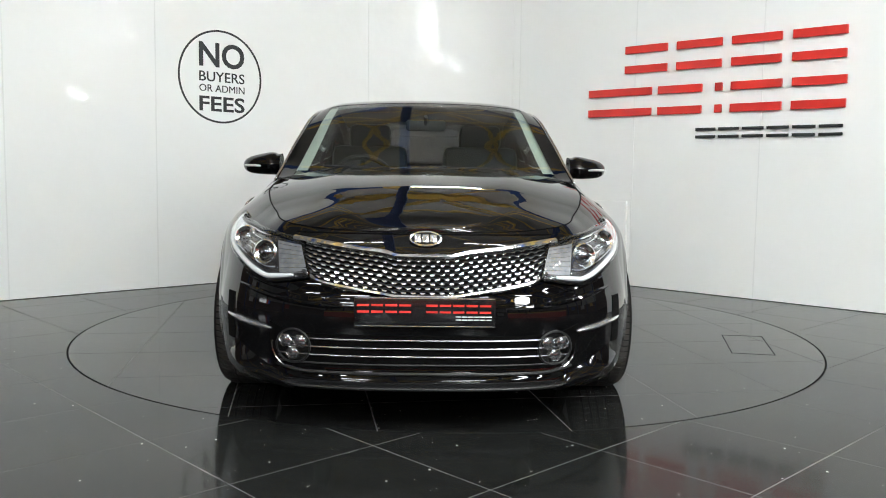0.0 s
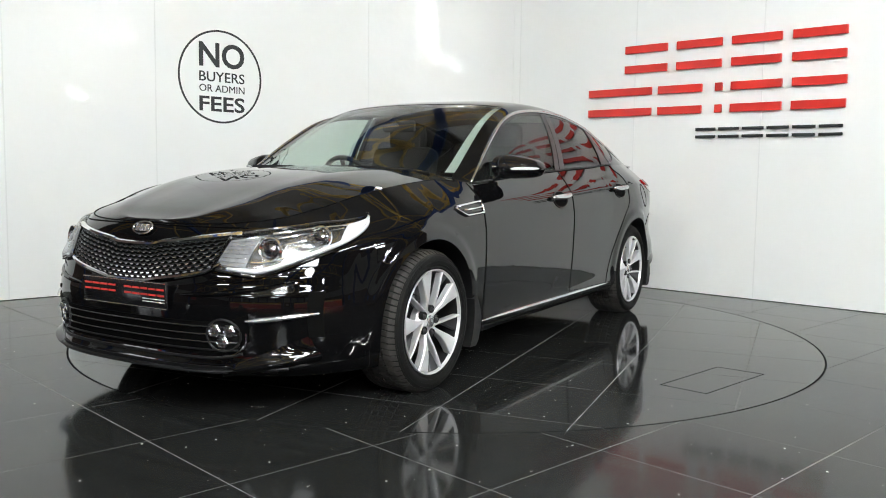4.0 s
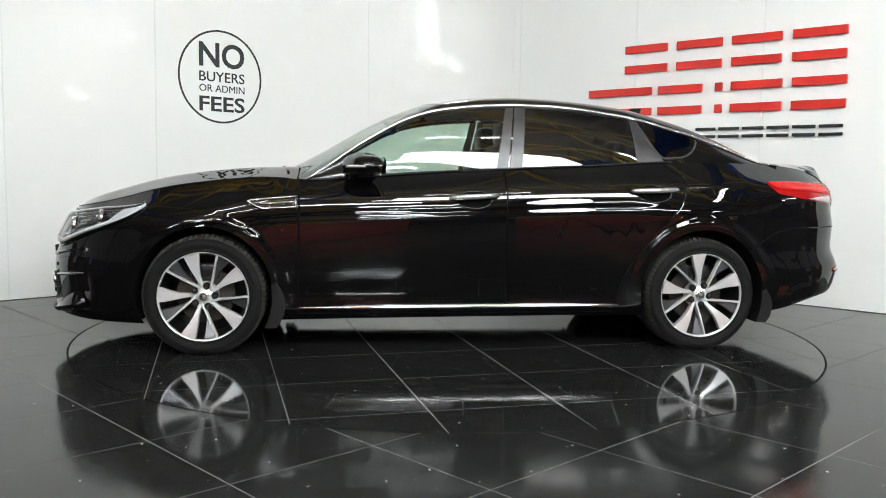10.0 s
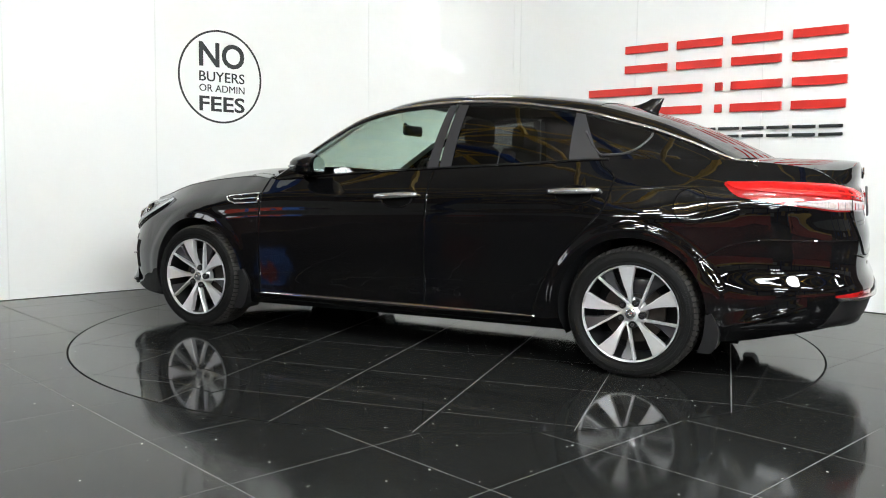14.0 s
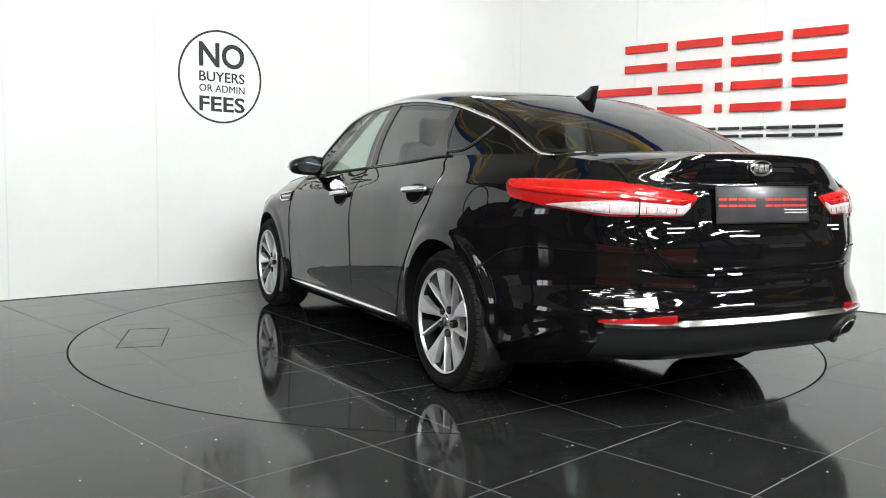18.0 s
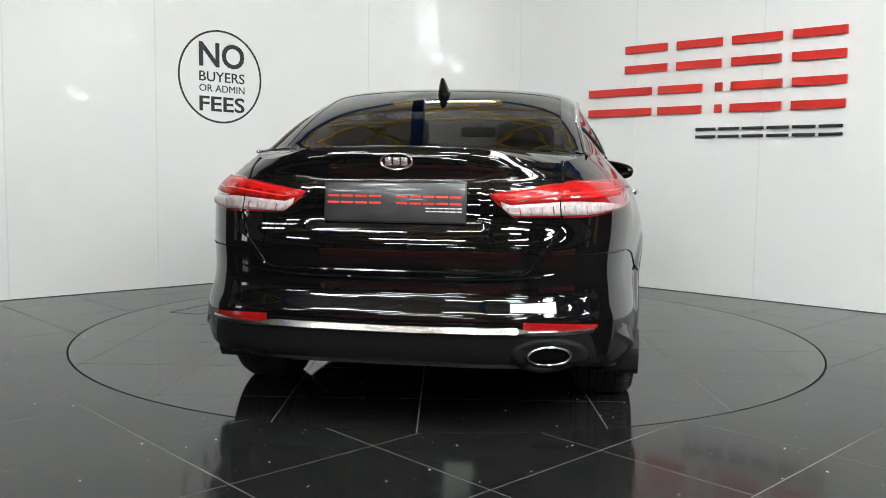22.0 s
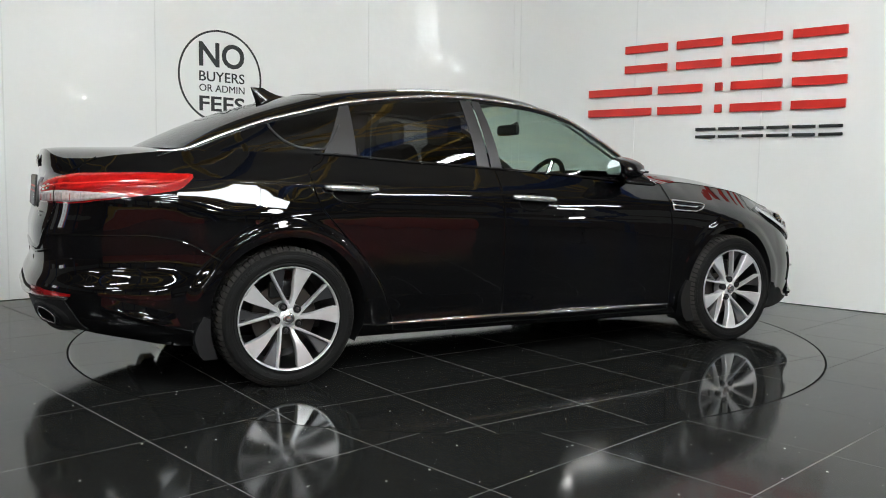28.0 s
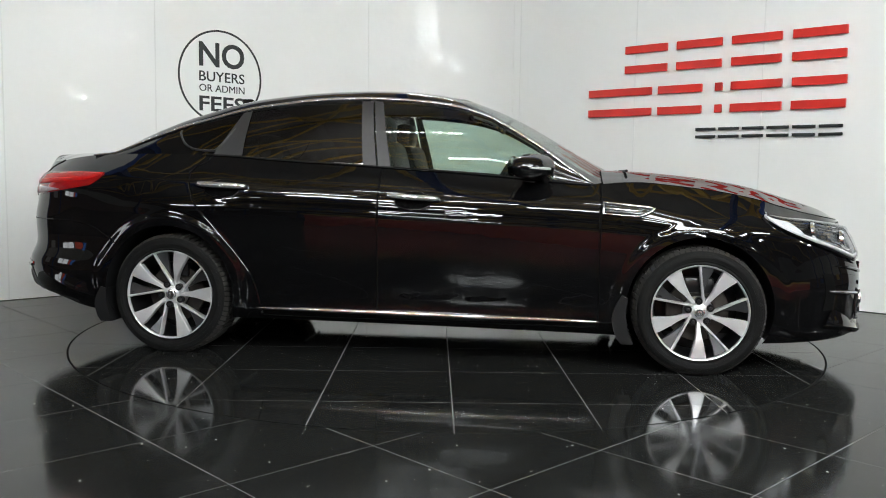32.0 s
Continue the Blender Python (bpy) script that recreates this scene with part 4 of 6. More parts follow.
def boot_deck(car):
    zc = curve((-1.80, 1.10), (-1.95, 1.112), (-2.1, 1.108), (-2.25, 1.104), (-2.36, 1.096), (-2.385, 1.090))
    edge = [SHELL[i, -1] for i in range(NU) if SHELL[i, -1, 0] < -1.78]
    nf, verts = 25, []
    for e in edge:
        for j in range(nf):
            f = -1 + 2 * j / (nf - 1)
            rise = max(0.0, float(zc(e[0])) - e[2])
            verts.append((e[0], e[1] * f, e[2] + rise * (1 - abs(f) ** 2.8)))
    lid = part("boot_lid", (verts, grid_faces(len(edge), nf)), PAINT, car, "glossy black boot lid with a lip", sharp=0)
    return lid


PROFILE = curve((1.12, .97), (.99, 1.025), (.82, 1.112), (.65, 1.210), (.48, 1.305), (.31, 1.382), (.14, 1.437), (-.03, 1.462), (-.2, 1.476), (-.37, 1.479),
                (-.54, 1.475), (-.71, 1.466), (-.88, 1.451), (-1.05, 1.430), (-1.2, 1.402), (-1.36, 1.360), (-1.53, 1.306), (-1.7, 1.238), (-1.87, 1.158), (-1.97, 1.108))
Z_EDGE = curve((.86, .957), (.717, 1.052), (.62, 1.121), (.52, 1.186), (.39, 1.262), (.29, 1.311), (.13, 1.358), (-.03, 1.383), (-.19, 1.396), (-.35, 1.402), (-.52, 1.399),
               (-.68, 1.389), (-.84, 1.370), (-1.0, 1.348), (-1.1, 1.328), (-1.265, 1.285), (-1.4, 1.250), (-1.5, 1.217), (-1.66, 1.158), (-1.76, 1.116), (-1.84, 1.088), (-1.95, 1.078))
Y_EDGE = curve((.86, .800), (.62, .748), (.39, .703), (.13, .668), (-.2, .650), (-.6, .645), (-1.0, .640), (-1.3, .640), (-1.6, .658), (-1.8, .675), (-1.95, .69))
BOW = curve((1.12, .25), (.8, .21), (.4, .15), (.1, .07), (-.2, 0), (-1.0, 0), (-1.3, -.04), (-1.95, -.13))


def roof_point(x0, f):
    b = float(BOW(x0))
    xe = x0 - b
    ye, ze = float(Y_EDGE(xe)), float(Z_EDGE(xe))
    zc = float(PROFILE(x0))
    return Vector((x0 - b * f * f, ye * f, ze + (zc - ze) * (1 - .5 * abs(f) ** 2.5 - .5 * abs(f) ** 14)))


def upper_point(x, v, lift=0.0):
    """A point of the window side, from the waist (v 0) to the roof edge (v 1)."""
    c = SHELL[:, -1]
    yb = float(np.interp(-x, -c[:, 0], c[:, 1]))
    zb = float(np.interp(-x, -c[:, 0], c[:, 2]))
    ye, ze = float(Y_EDGE(x)), float(Z_EDGE(x))
    h = max(0.0, ze - zb)
    bulge = .06 * h * math.sin(math.pi * min(max(v, 0), 1))
    return Vector((x, yb + (ye - yb) * v + bulge + lift, zb + h * v + lift * .25))


def roof_strip(x0, x1, f0, f1, nx, nf, lift=0.0):
    verts = [roof_point(x0 + (x1 - x0) * i / (nx - 1), f0 + (f1 - f0) * j / (nf - 1)) for i in range(nx) for j in range(nf)]
    if lift:
        verts = [v + Vector((0, 0, lift)) for v in verts]
    return verts, grid_faces(nx, nf)


def side_strip(xb0, xb1, xt0, xt1, v0, v1, nx=24, nv=8, lift=0.0):
    verts = []
    for i in range(nx):
        for j in range(nv):
            b = j / (nv - 1)
            x = (xb0 + (xb1 - xb0) * i / (nx - 1)) * (1 - b) + (xt0 + (xt1 - xt0) * i / (nx - 1)) * b
            verts.append(upper_point(x, v0 + (v1 - v0) * b, lift))
    return verts, grid_faces(nx, nv, True)


def greenhouse(car, doors):
    F = .885
    part("roof", roof_strip(.17, -1.13, -1, 1, 60, 33), PAINT, car, sharp=0)
    both("windscreen_pillar", roof_strip(1.12, .17, F, 1, 40, 6), PAINT, car, sharp=0)
    both("rear_pillar", roof_strip(-1.13, -1.97, F, 1, 36, 6), PAINT, car, sharp=0)
    both("pillar_trim", roof_strip(1.0, .17, .815, F + .01, 30, 6, -.014), PILLAR_TRIM, car, "pale inner pillar trim", sharp=0)
    part("windscreen", roof_strip(1.12, .17, -F, F, 40, 31, -.002), SCREEN, car, "clear sloping windscreen", sharp=0)
    part("rear_window", roof_strip(-1.13, -1.97, -F, F, 36, 31, -.002), PRIVACY, car, "dark tinted rear window", sharp=0)
    part("headlining", roof_strip(.12, -1.1, -.92, .92, 30, 17, -.03), LINER, car, sharp=0)
    both("quarter_panel", side_strip(-1.04, -1.95, -1.04, -1.95, 0, 1, 40, 10), PAINT, car, sharp=0)
    for side in (1, -1):
        def put(name, piece, material, parent, label=""):
            return part(name, piece if side > 0 else mirrored(piece), material, parent, label, sharp=0)
        fd, rd = doors["front_door", side], doors["rear_door", side]
        put("window", side_strip(.845, -.29, .845, -.33, .03, .95, 44, 8, .001), CLEAR, fd, "lightly tinted front door window")
        put("window", side_strip(-.33, -1.06, -.36, -1.05, .03, .95, 30, 8, .001), PRIVACY, rd, "dark tinted rear door window")
        put("window_frame", side_strip(.86, -.29, .86, -.33, .93, 1.0, 44, 3, .003), GLOSS_BLACK, fd)
        put("window_frame", side_strip(-.33, -1.06, -.36, -1.05, .93, 1.0, 30, 3, .003), GLOSS_BLACK, rd)
        put("sail_panel", side_strip(.85, .66, .85, .60, .0, .95, 10, 6, .004), GLOSS_BLACK, fd)
        put("pillar_cover", side_strip(-.205, -.272, -.275, -.322, .02, .96, 6, 8, .006), PILLAR, fd, "grey pillar cover")
        put("pillar_cover", side_strip(-.282, -.355, -.330, -.392, .02, .96, 6, 8, .006), PILLAR, rd, "grey pillar cover")
        put("pillar_cover", side_strip(-1.03, -1.195, -1.02, -1.07, .03, .95, 8, 10, .006), PILLAR, rd, "grey pillar cover")
        quarter = []
        lo = curve((-1.085, .66), (-1.16, .25), (-1.20, .11), (-1.30, .14), (-1.37, .30), (-1.415, .60), (-1.432, .80))
        nx, nv = 22, 7
        for i in range(nx):
            x = -1.095 - .335 * i / (nx - 1)
            top = .93 - .08 * max(0, (i / (nx - 1) - .8) / .2) ** 2
            for j in range(nv):
                v = float(lo(x)) + (top - float(lo(x))) * j / (nv - 1)
                quarter.append(upper_point(x, v, .004))
        put("quarter_window", (quarter, grid_faces(nx, nv, True)), PRIVACY, car, "small dark quarter window")
        rim = [quarter[i * nv] for i in range(nx)] + [quarter[(nx - 1) * nv + j] for j in range(1, nv)]
        put("quarter_trim", tube(rim, .0055, 8), PILLAR, car)
        # bright mouldings
        top = [upper_point(x, 1.0, .004) for x in np.linspace(.86, -1.95, 90)]
        put("roof_moulding", tube(top, .0105, 8, ends=.5), SATIN_CHROME, car, "bright moulding from mirror to boot")
        low = [upper_point(x, .012, .004) for x in np.linspace(.84, -1.24, 60)]
        put("waist_moulding", tube(low, .0045, 6), SATIN_BLACK, car)
        # sill strip
        sill = [on_side(x, .262 - .006 * x) + Vector((0, .006, 0)) for x in np.linspace(.91, -.91, 60)]
        put("sill_strip", tube(sill, .0135, 8, ends=.2), CHROME, car, "bright strip along the sill")
        # handles
        for xa, xb, za, zb, door in ((.07, -.20, .868, .884, fd), (-.965, -1.235, .917, .927, rd)):
            bar = []
            for k in range(22):
                t = k / 21
                x, z = xa + (xb - xa) * t, za + (zb - za) * t
                p = on_side(x, z)
                bar.append(p + Vector((0, .010 + .024 * math.sin(math.pi * t) ** .5, 0)))
            put("handle", tube(bar, .0165, 10, ends=.7), BRIGHT, door, "bright door handle")
            ell = sheet(lambda a, b: on_side((xa + xb) / 2 + .096 * (2 * a - 1), (za + zb) / 2 - .020 + .046 * (2 * b - 1) * max(.05, 1 - (2 * a - 1) ** 2) ** .5), 14, 8, .002, True, True)
            put("handle_cup", ell, SEAM, door)
            edge = [on_side((xa + xb) / 2 + .098 * math.cos(q), (za + zb) / 2 - .020 + .048 * math.sin(q)) for q in np.linspace(0, 2 * math.pi, 28)[:-1]]
            put("cup_edge", tube(edge, .0055, 6, closed=True), PAINT, door)
        # vent on the wing
        wing = doors["front_wing", side]

        def vent(a, b):
            x = 1.165 + (.912 - 1.165) * a
            zt, zb = .842 + .024 * a, .838 - .045 * min(1, a * 3) ** .6 + .016 * a
            return on_side(x, zb + (zt - zb) * b)
        put("wing_vent", sheet(vent, 16, 5, .004), GLOSS_BLACK, wing, "bright-rimmed wing vent")
        rim = [vent(k / 12, 0) for k in range(13)] + [vent(1, j / 3) for j in range(1, 4)] + [vent(k / 12, 1) for k in range(11, 0, -1)]
        put("vent_rim", tube([p + Vector((0, .007, 0)) for p in rim], .0065, 6, closed=True), CHROME, wing)
        put("vent_bar", tube([vent(k / 8, .5) + Vector((0, .007, 0)) for k in range(2, 9)], .006, 6), CHROME, wing)
        # mirror
        mirror(car, side)


def mirror(car, side):
    verts, nu, nv = [], 22, 17
    for i in range(nu):
        u = i / (nu - 1)
        y = .815 + .232 * u
        wide = (1 - (2 * max(u, .10) - 1) ** 4) ** .5 * (1 - .25 * u)
        zc = 1.040 - .004 * u
        for j in range(nv):
            a = 2 * math.pi * j / (nv - 1)
            cx, cz = math.cos(a), math.sin(a)
            hx = .145 if cx > 0 else .065
            x = .52 - .07 * u + hx * wide * abs(cx) ** .8 * (1 if cx > 0 else -1) + .03
            z = zc + (.082 - .026 * u ** 1.4 if cz > 0 else .066) * wide * abs(cz) ** .85 * (1 if cz > 0 else -1)
            verts.append((x, y, z))
    faces = grid_faces(nu, nv)
    faces += [tuple(range(nv - 1)), tuple((nu - 1) * nv + k for k in range(nv - 2, -1, -1))]

    def put(name, piece, material, parent, label=""):
        return part(name, piece if side > 0 else mirrored(piece), material, parent, label)
    shell = put("door_mirror", (verts, faces), PAINT, car, "black door mirror with a bright indicator strip")
    strip = []
    for k in range(18):
        t = k / 17
        a = radians(-62 + 150 * t)
        strip.append((.535 + .090 * math.cos(a) - .03 * t, .90 + .135 * math.sin(a) * (1 if a > 0 else .55), 1.030 + .004 * t))
    put("indicator", tube([Vector(p) + Vector((.028, .0, 0)) for p in strip], .0075, 6, ends=.4), DRL, shell, "pale indicator strip")
    glass = []
    for k in range(24):
        a = 2 * math.pi * k / 24
        glass.append((.445 - .017 * math.cos(a), .925 + .083 * math.cos(a), 1.038 + .050 * math.sin(a)))
    put("mirror_glass", (glass, [tuple(range(24))]), MIRROR, shell)
    put("mirror_foot", tube([(.62, .795, .975), (.585, .83, .995), (.56, .87, 1.0)], .028, 10, flat=.7), GLOSS_BLACK, shell)


TYRE_R = .3305


def pressed(piece):
    """A tyre piece flattened where it stands on the floor."""
    low = .0012 - HUB_Z
    return [(v[0], v[1], max(v[2], low)) for v in piece[0]], piece[1]


def wheel_parts(wheel):
    """One wheel round its y axis, the face towards +y. Gives the parts that stand still and those that take the wheel's turn."""
    w, still, turned = .235, [], []

    def fixed(*a, **k):
        still.append(part(*a, **k))

    def spun(*a, **k):
        turned.append(part(*a, **k))
        return turned[-1]
    tyre = [(.236, -.010), (.2445, .006), (.250, .015), (.258, .0135), (.270, .0205), (.288, .0215), (.303, .016), (.313, .004), (.3190, -.010), (.322, -.022)]
    back = [(r, -w + .02 - h) for r, h in reversed(tyre)]
    for r, h in ((.2655, .0185), (.281, .0217), (.300, .0180), (.309, .0115)):
        ring = [(r * math.cos(2 * math.pi * k / 72), h, r * math.sin(2 * math.pi * k / 72)) for k in range(72)]
        fixed("sidewall_rib", pressed(tube(ring, .0014, 5, closed=True)), RUBBER, wheel)
    fixed("tyre", pressed(lathe(tyre + back + [(.225, -w + .03)], 80)), RUBBER, wheel, "black low-profile road tyre", sharp=40)
    # raised size marks on the sidewall
    marks = []
    for a0, count in ((40, 9), (155, 12), (262, 7)):
        for k in range(count):
            q = radians(a0 + k * 3.1)
            m = Matrix.Rotation(-q, 4, "Y") @ Matrix.Translation((.291, .0198, 0)) @ pose(0, 0, 0, 0, 0, -10)
            bm = [m @ Vector(v) for v in ((-.007, 0, -.004), (.007, 0, -.004), (.007, 0, .004), (-.007, 0, .004), (-.006, .0022, -.003), (.006, .0022, -.003), (.006, .0022, .003), (-.006, .0022, .003))]
            marks.append((bm, [(4, 7, 6, 5), (0, 4, 5, 1), (1, 5, 6, 2), (2, 6, 7, 3), (3, 7, 4, 0)]))
    fixed("sidewall_marks", pressed(merged(*marks)), RUBBER, wheel, smooth=False)
    still[-1]["kind"] = "stuff"
    # tread blocks between the grooves
    blocks = []
    for row, (ya, yb, n, r, skew) in enumerate(((.006, -.056, 72, TYRE_R - .0007, .3), (-.064, -.100, 72, TYRE_R, -.2), (-.108, -.134, 72, TYRE_R, 0), (-.142, -.168, 72, TYRE_R, .2), (-.176, -.222, 72, TYRE_R - .0007, -.3))):
        for k in range(n):
            a0, a1 = 2 * math.pi * (k + .10) / n, 2 * math.pi * (k + .86) / n
            sk = skew * 2 * math.pi / n
            rows = [(ya, .016 if row == 0 else 0), (ya + (yb - ya) * .4, .002 if row == 0 else 0), (ya + (yb - ya) * .6, .002 if row == 4 else 0), (yb, .016 if row == 4 else 0)]
            vs = []
            for i, (y, drop) in enumerate(rows):
                q = sk * i / 3
                for a, rr in ((a0 + q, r - drop), (a1 + q, r - drop), (a1 + q, r - .013 - drop * .4), (a0 + q, r - .013 - drop * .4)):
                    vs.append((rr * math.cos(a), y, rr * math.sin(a)))
            fs = [(0, 1, 2, 3), (12, 15, 14, 13)]
            for i in range(3):
                o = i * 4
                fs += [(o, o + 4, o + 5, o + 1), (o + 1, o + 5, o + 6, o + 2), (o + 3, o + 7, o + 4, o)]
            blocks.append((vs, fs))
    fixed("tread", pressed(merged(*blocks)), TREAD, wheel, "dusty brown-black tread blocks", smooth=False)
    still[-1]["kind"] = "stuff"
    barrel = [(.2415, .006), (.2430, .013), (.2410, .0165), (.2370, .015), (.2325, .002), (.226, -.03), (.212, -.12), (.220, -.2)]
    fixed("rim_lip", lathe(barrel[:5], 80), ALLOY, wheel, "machined rim edge", sharp=40)
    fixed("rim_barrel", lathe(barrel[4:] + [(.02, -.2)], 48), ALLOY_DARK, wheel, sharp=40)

    def spoke(name, material, stations, thick):
        """A spoke along +x before it is turned: rows of radius, lower edge, upper edge and height of the face."""
        vs, n = [], len(stations)
        for r, lo, hi, y in stations:
            c = min(.0035, (hi - lo) * .25)
            for q, dy in ((lo, -thick), (lo, -.004), (lo + c, 0), (hi - c, 0), (hi, -.004), (hi, -thick)):
                rr = math.sqrt(max(1e-6, r * r - q * q)) if r > .2 else r
                vs.append((rr, y + dy, q))
        f = []
        for k in range(n - 1):
            f += [(k * 6 + j, k * 6 + j + 1, k * 6 + 7 + j, k * 6 + 6 + j) for j in range(5)]
        f += [(5, 4, 3, 2, 1, 0), tuple((n - 1) * 6 + j for j in range(6))]
        first = spun(name, (vs, [tuple(reversed(q)) for q in f]), material, wheel, sharp=25)
        for k in range(1, 5):
            o = first.copy()
            scene.collection.objects.link(o)
            o.matrix_basis = Matrix.Rotation(radians(72 * k), 4, "Y")
            turned.append(o)
    # narrow straight spokes that leave the hub beside its middle
    spoke("thin_spoke", ALLOY, [(.030, .014, .034, -.016), (.070, .0130, .0265, -.010), (.130, .0065, .0175, .002), (.190, .0000, .0105, .009), (.2365, -.0055, .0075, .013)], .034)
    # recessed facet on the trailing side of each narrow spoke
    spoke("spoke_facet", ALLOY_GREY, [(.085, .020, .024, -.044), (.13, .012, .034, -.034), (.17, .006, .048, -.020), (.215, .000, .066, -.008), (.2345, -.002, .074, -.002)], .020)
    # broad blades, flaring towards the rim
    tilt = Matrix.Rotation(radians(33), 4, "Y")
    start = len(turned)
    spoke("wide_spoke", ALLOY, [(.040, -.010, .012, -.018), (.075, -.0095, .0105, -.012), (.115, -.016, .0125, .001), (.155, -.0275, .0185, .007), (.195, -.0365, .0295, .0105), (.2365, -.0430, .0410, .013)], .034)
    for o in turned[start:]:
        o.matrix_basis = tilt @ o.matrix_basis
    hub = [(.001, -.008), (.030, -.009), (.036, -.013), (.050, -.018), (.064, -.026), (.074, -.040), (.076, -.07)]
    spun("hub", lathe(hub, 40), ALLOY, wheel, sharp=30)
    spun("centre_cap", lathe([(.001, .001), (.021, .000), (.0265, -.003), (.0285, -.008), (.029, -.016)], 32), BRIGHT, wheel, "small silver centre cap", sharp=30)
    spun("cap_mark", lathe([(.012, .0022), (.0165, .0026), (.0185, .0012), (.0185, -.002)], 24), ALLOY_GREY, wheel, sharp=30)
    for k in range(5):
        a = radians(72 * k - 3)
        at = Matrix.Translation((.0575 * math.cos(a), 0, .0575 * math.sin(a)))
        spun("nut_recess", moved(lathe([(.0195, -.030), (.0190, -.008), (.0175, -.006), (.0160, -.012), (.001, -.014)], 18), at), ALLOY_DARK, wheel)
        spun("wheel_nut", moved(lathe([(.001, -.001), (.0070, -.002), (.0098, -.006), (.0104, -.03)], 6), at), ALLOY_GREY, wheel)
    fixed("brake_disc", lathe([(.06, -.085), (.155, -.085), (.157, -.088), (.157, -.108), (.06, -.110)], 48), IRON, wheel, "rusty steel brake disc", sharp=30)
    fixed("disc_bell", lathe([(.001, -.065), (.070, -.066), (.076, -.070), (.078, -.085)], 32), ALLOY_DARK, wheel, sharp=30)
    fixed("brake_caliper", block(-.075, .075, -.130, -.062, .090, .170, .012), ALLOY_DARK, wheel, "grey brake caliper")
    spun("tyre_valve", tube([(.222, .0, .02), (.214, .008, .022), (.205, .012, .024)], .0035, 6), SATIN_BLACK, wheel)
    return still, turned


def wheels(car):
    first = None
    for sx in (1, -1):
        for sy in (1, -1):
            e = new("wheel")
            e.empty_display_size = .1
            e.parent = car
            e.matrix_basis = pose(sx * AXLE, sy * (HUB_Y + (.006 if sx > 0 else -.004)), HUB_Z, 0, 0, 0 if sy > 0 else 180)
            if first is None:
                first = wheel_parts(e)
                first = first[0], [(o, o.matrix_basis.copy()) for o in first[1]]
                made = [o for o, m in first[1]]
            else:
                for o in first[0]:
                    c = o.copy()
                    scene.collection.objects.link(c)
                    c.parent = e
                made = []
                for o, m in first[1]:
                    c = o.copy()
                    scene.collection.objects.link(c)
                    c.parent = e
                    made.append(c)
            phase = {(1, 1): -36, (-1, 1): -46, (1, -1): -16, (-1, -1): 4}[sx, sy]
            for c, (o, m) in zip(made, first[1]):
                c.matrix_basis = Matrix.Rotation(radians(phase), 4, "Y") @ m
            # mud flap behind the wheel
            low, high = (.150, .385) if sx > 0 else (.165, .345)
            inner, outer = [], []
            for t in np.linspace(0, 1, 9):
                z = high + (low - high) * t
                d = ARCH_R ** 2 - (z - HUB_Z - .014) ** 2
                x = -math.sqrt(max(0, d)) + .004 - .012 * t
                inner.append((x, z))
                outer.append((x - (.030 + .042 * min(1, t * 2.2) ** .6) * (1 if t < .9 else .85), z + (.012 if t == 0 else 0)))
            m = len(inner)
            vs = [(sx * AXLE + x, y, z) for y in (.78, .9365 if sx > 0 else .925) for x, z in inner + outer[::-1]]
            fs = [tuple(range(2 * m))[::-1], tuple(range(2 * m, 4 * m))] + [(q, (q + 1) % (2 * m), (q + 1) % (2 * m) + 2 * m, q + 2 * m) for q in range(2 * m)]
            piece = mesh_from("mud_flap", vs, fs, SATIN_BLACK, False)
            if sy < 0:
                piece.transform(Matrix.Diagonal((1, -1, 1, 1)))
                piece.flip_normals()
            o = new("mud_flap", piece)
            o.parent = car


def bars_on(parent, width, height, m, material, count, name="bar", depth=.0012):
    """Plain bars in place of lettering."""
    step = width / count
    for k in range(count):
        for za in (0, 1):
            bm = block(k * step, k * step + step * .84, height * (.76 if za else 0), height * (1.0 if za else .24), 0, depth)
            bm.transform(m)
            part(name, bm, material, parent, smooth=False)


def plate(car, x, z, h, end, tilt):
    m = Matrix.Translation((x, 0, z)) @ pose(0, 0, 0, 90 - tilt, 0, 90 if end > 0 else -90)
    bm = block(-.26, .26, -h / 2, h / 2, -.006, 0, .002)
    bm.transform(m)
    p = part("plate", bm, PLATE if end > 0 else REAR_PLATE, car, "black show plate with red and white bars")
    rim = tube([m @ Vector(q) for q in ((-.256, -h / 2 + .004, .001), (.256, -h / 2 + .004, .001), (.256, h / 2 - .004, .001), (-.256, h / 2 - .004, .001))], .0018, 4, closed=True)
    part("plate_rim", rim, BRIGHT if end > 0 else SATIN_BLACK, p)
    s = .010 if end > 0 else .004
    bars_on(p, .205, .032, m @ Matrix.Translation((-.248, s - .012, .0003)), SIGN_RED, 4)
    bars_on(p, .245, .032, m @ Matrix.Translation((.005, s - .012, .0003)), SIGN_RED, 5)
    bars_on(p, .135, .015, m @ Matrix.Translation((.113, s - .038, .0003)), WHITE_PRINT, 6)


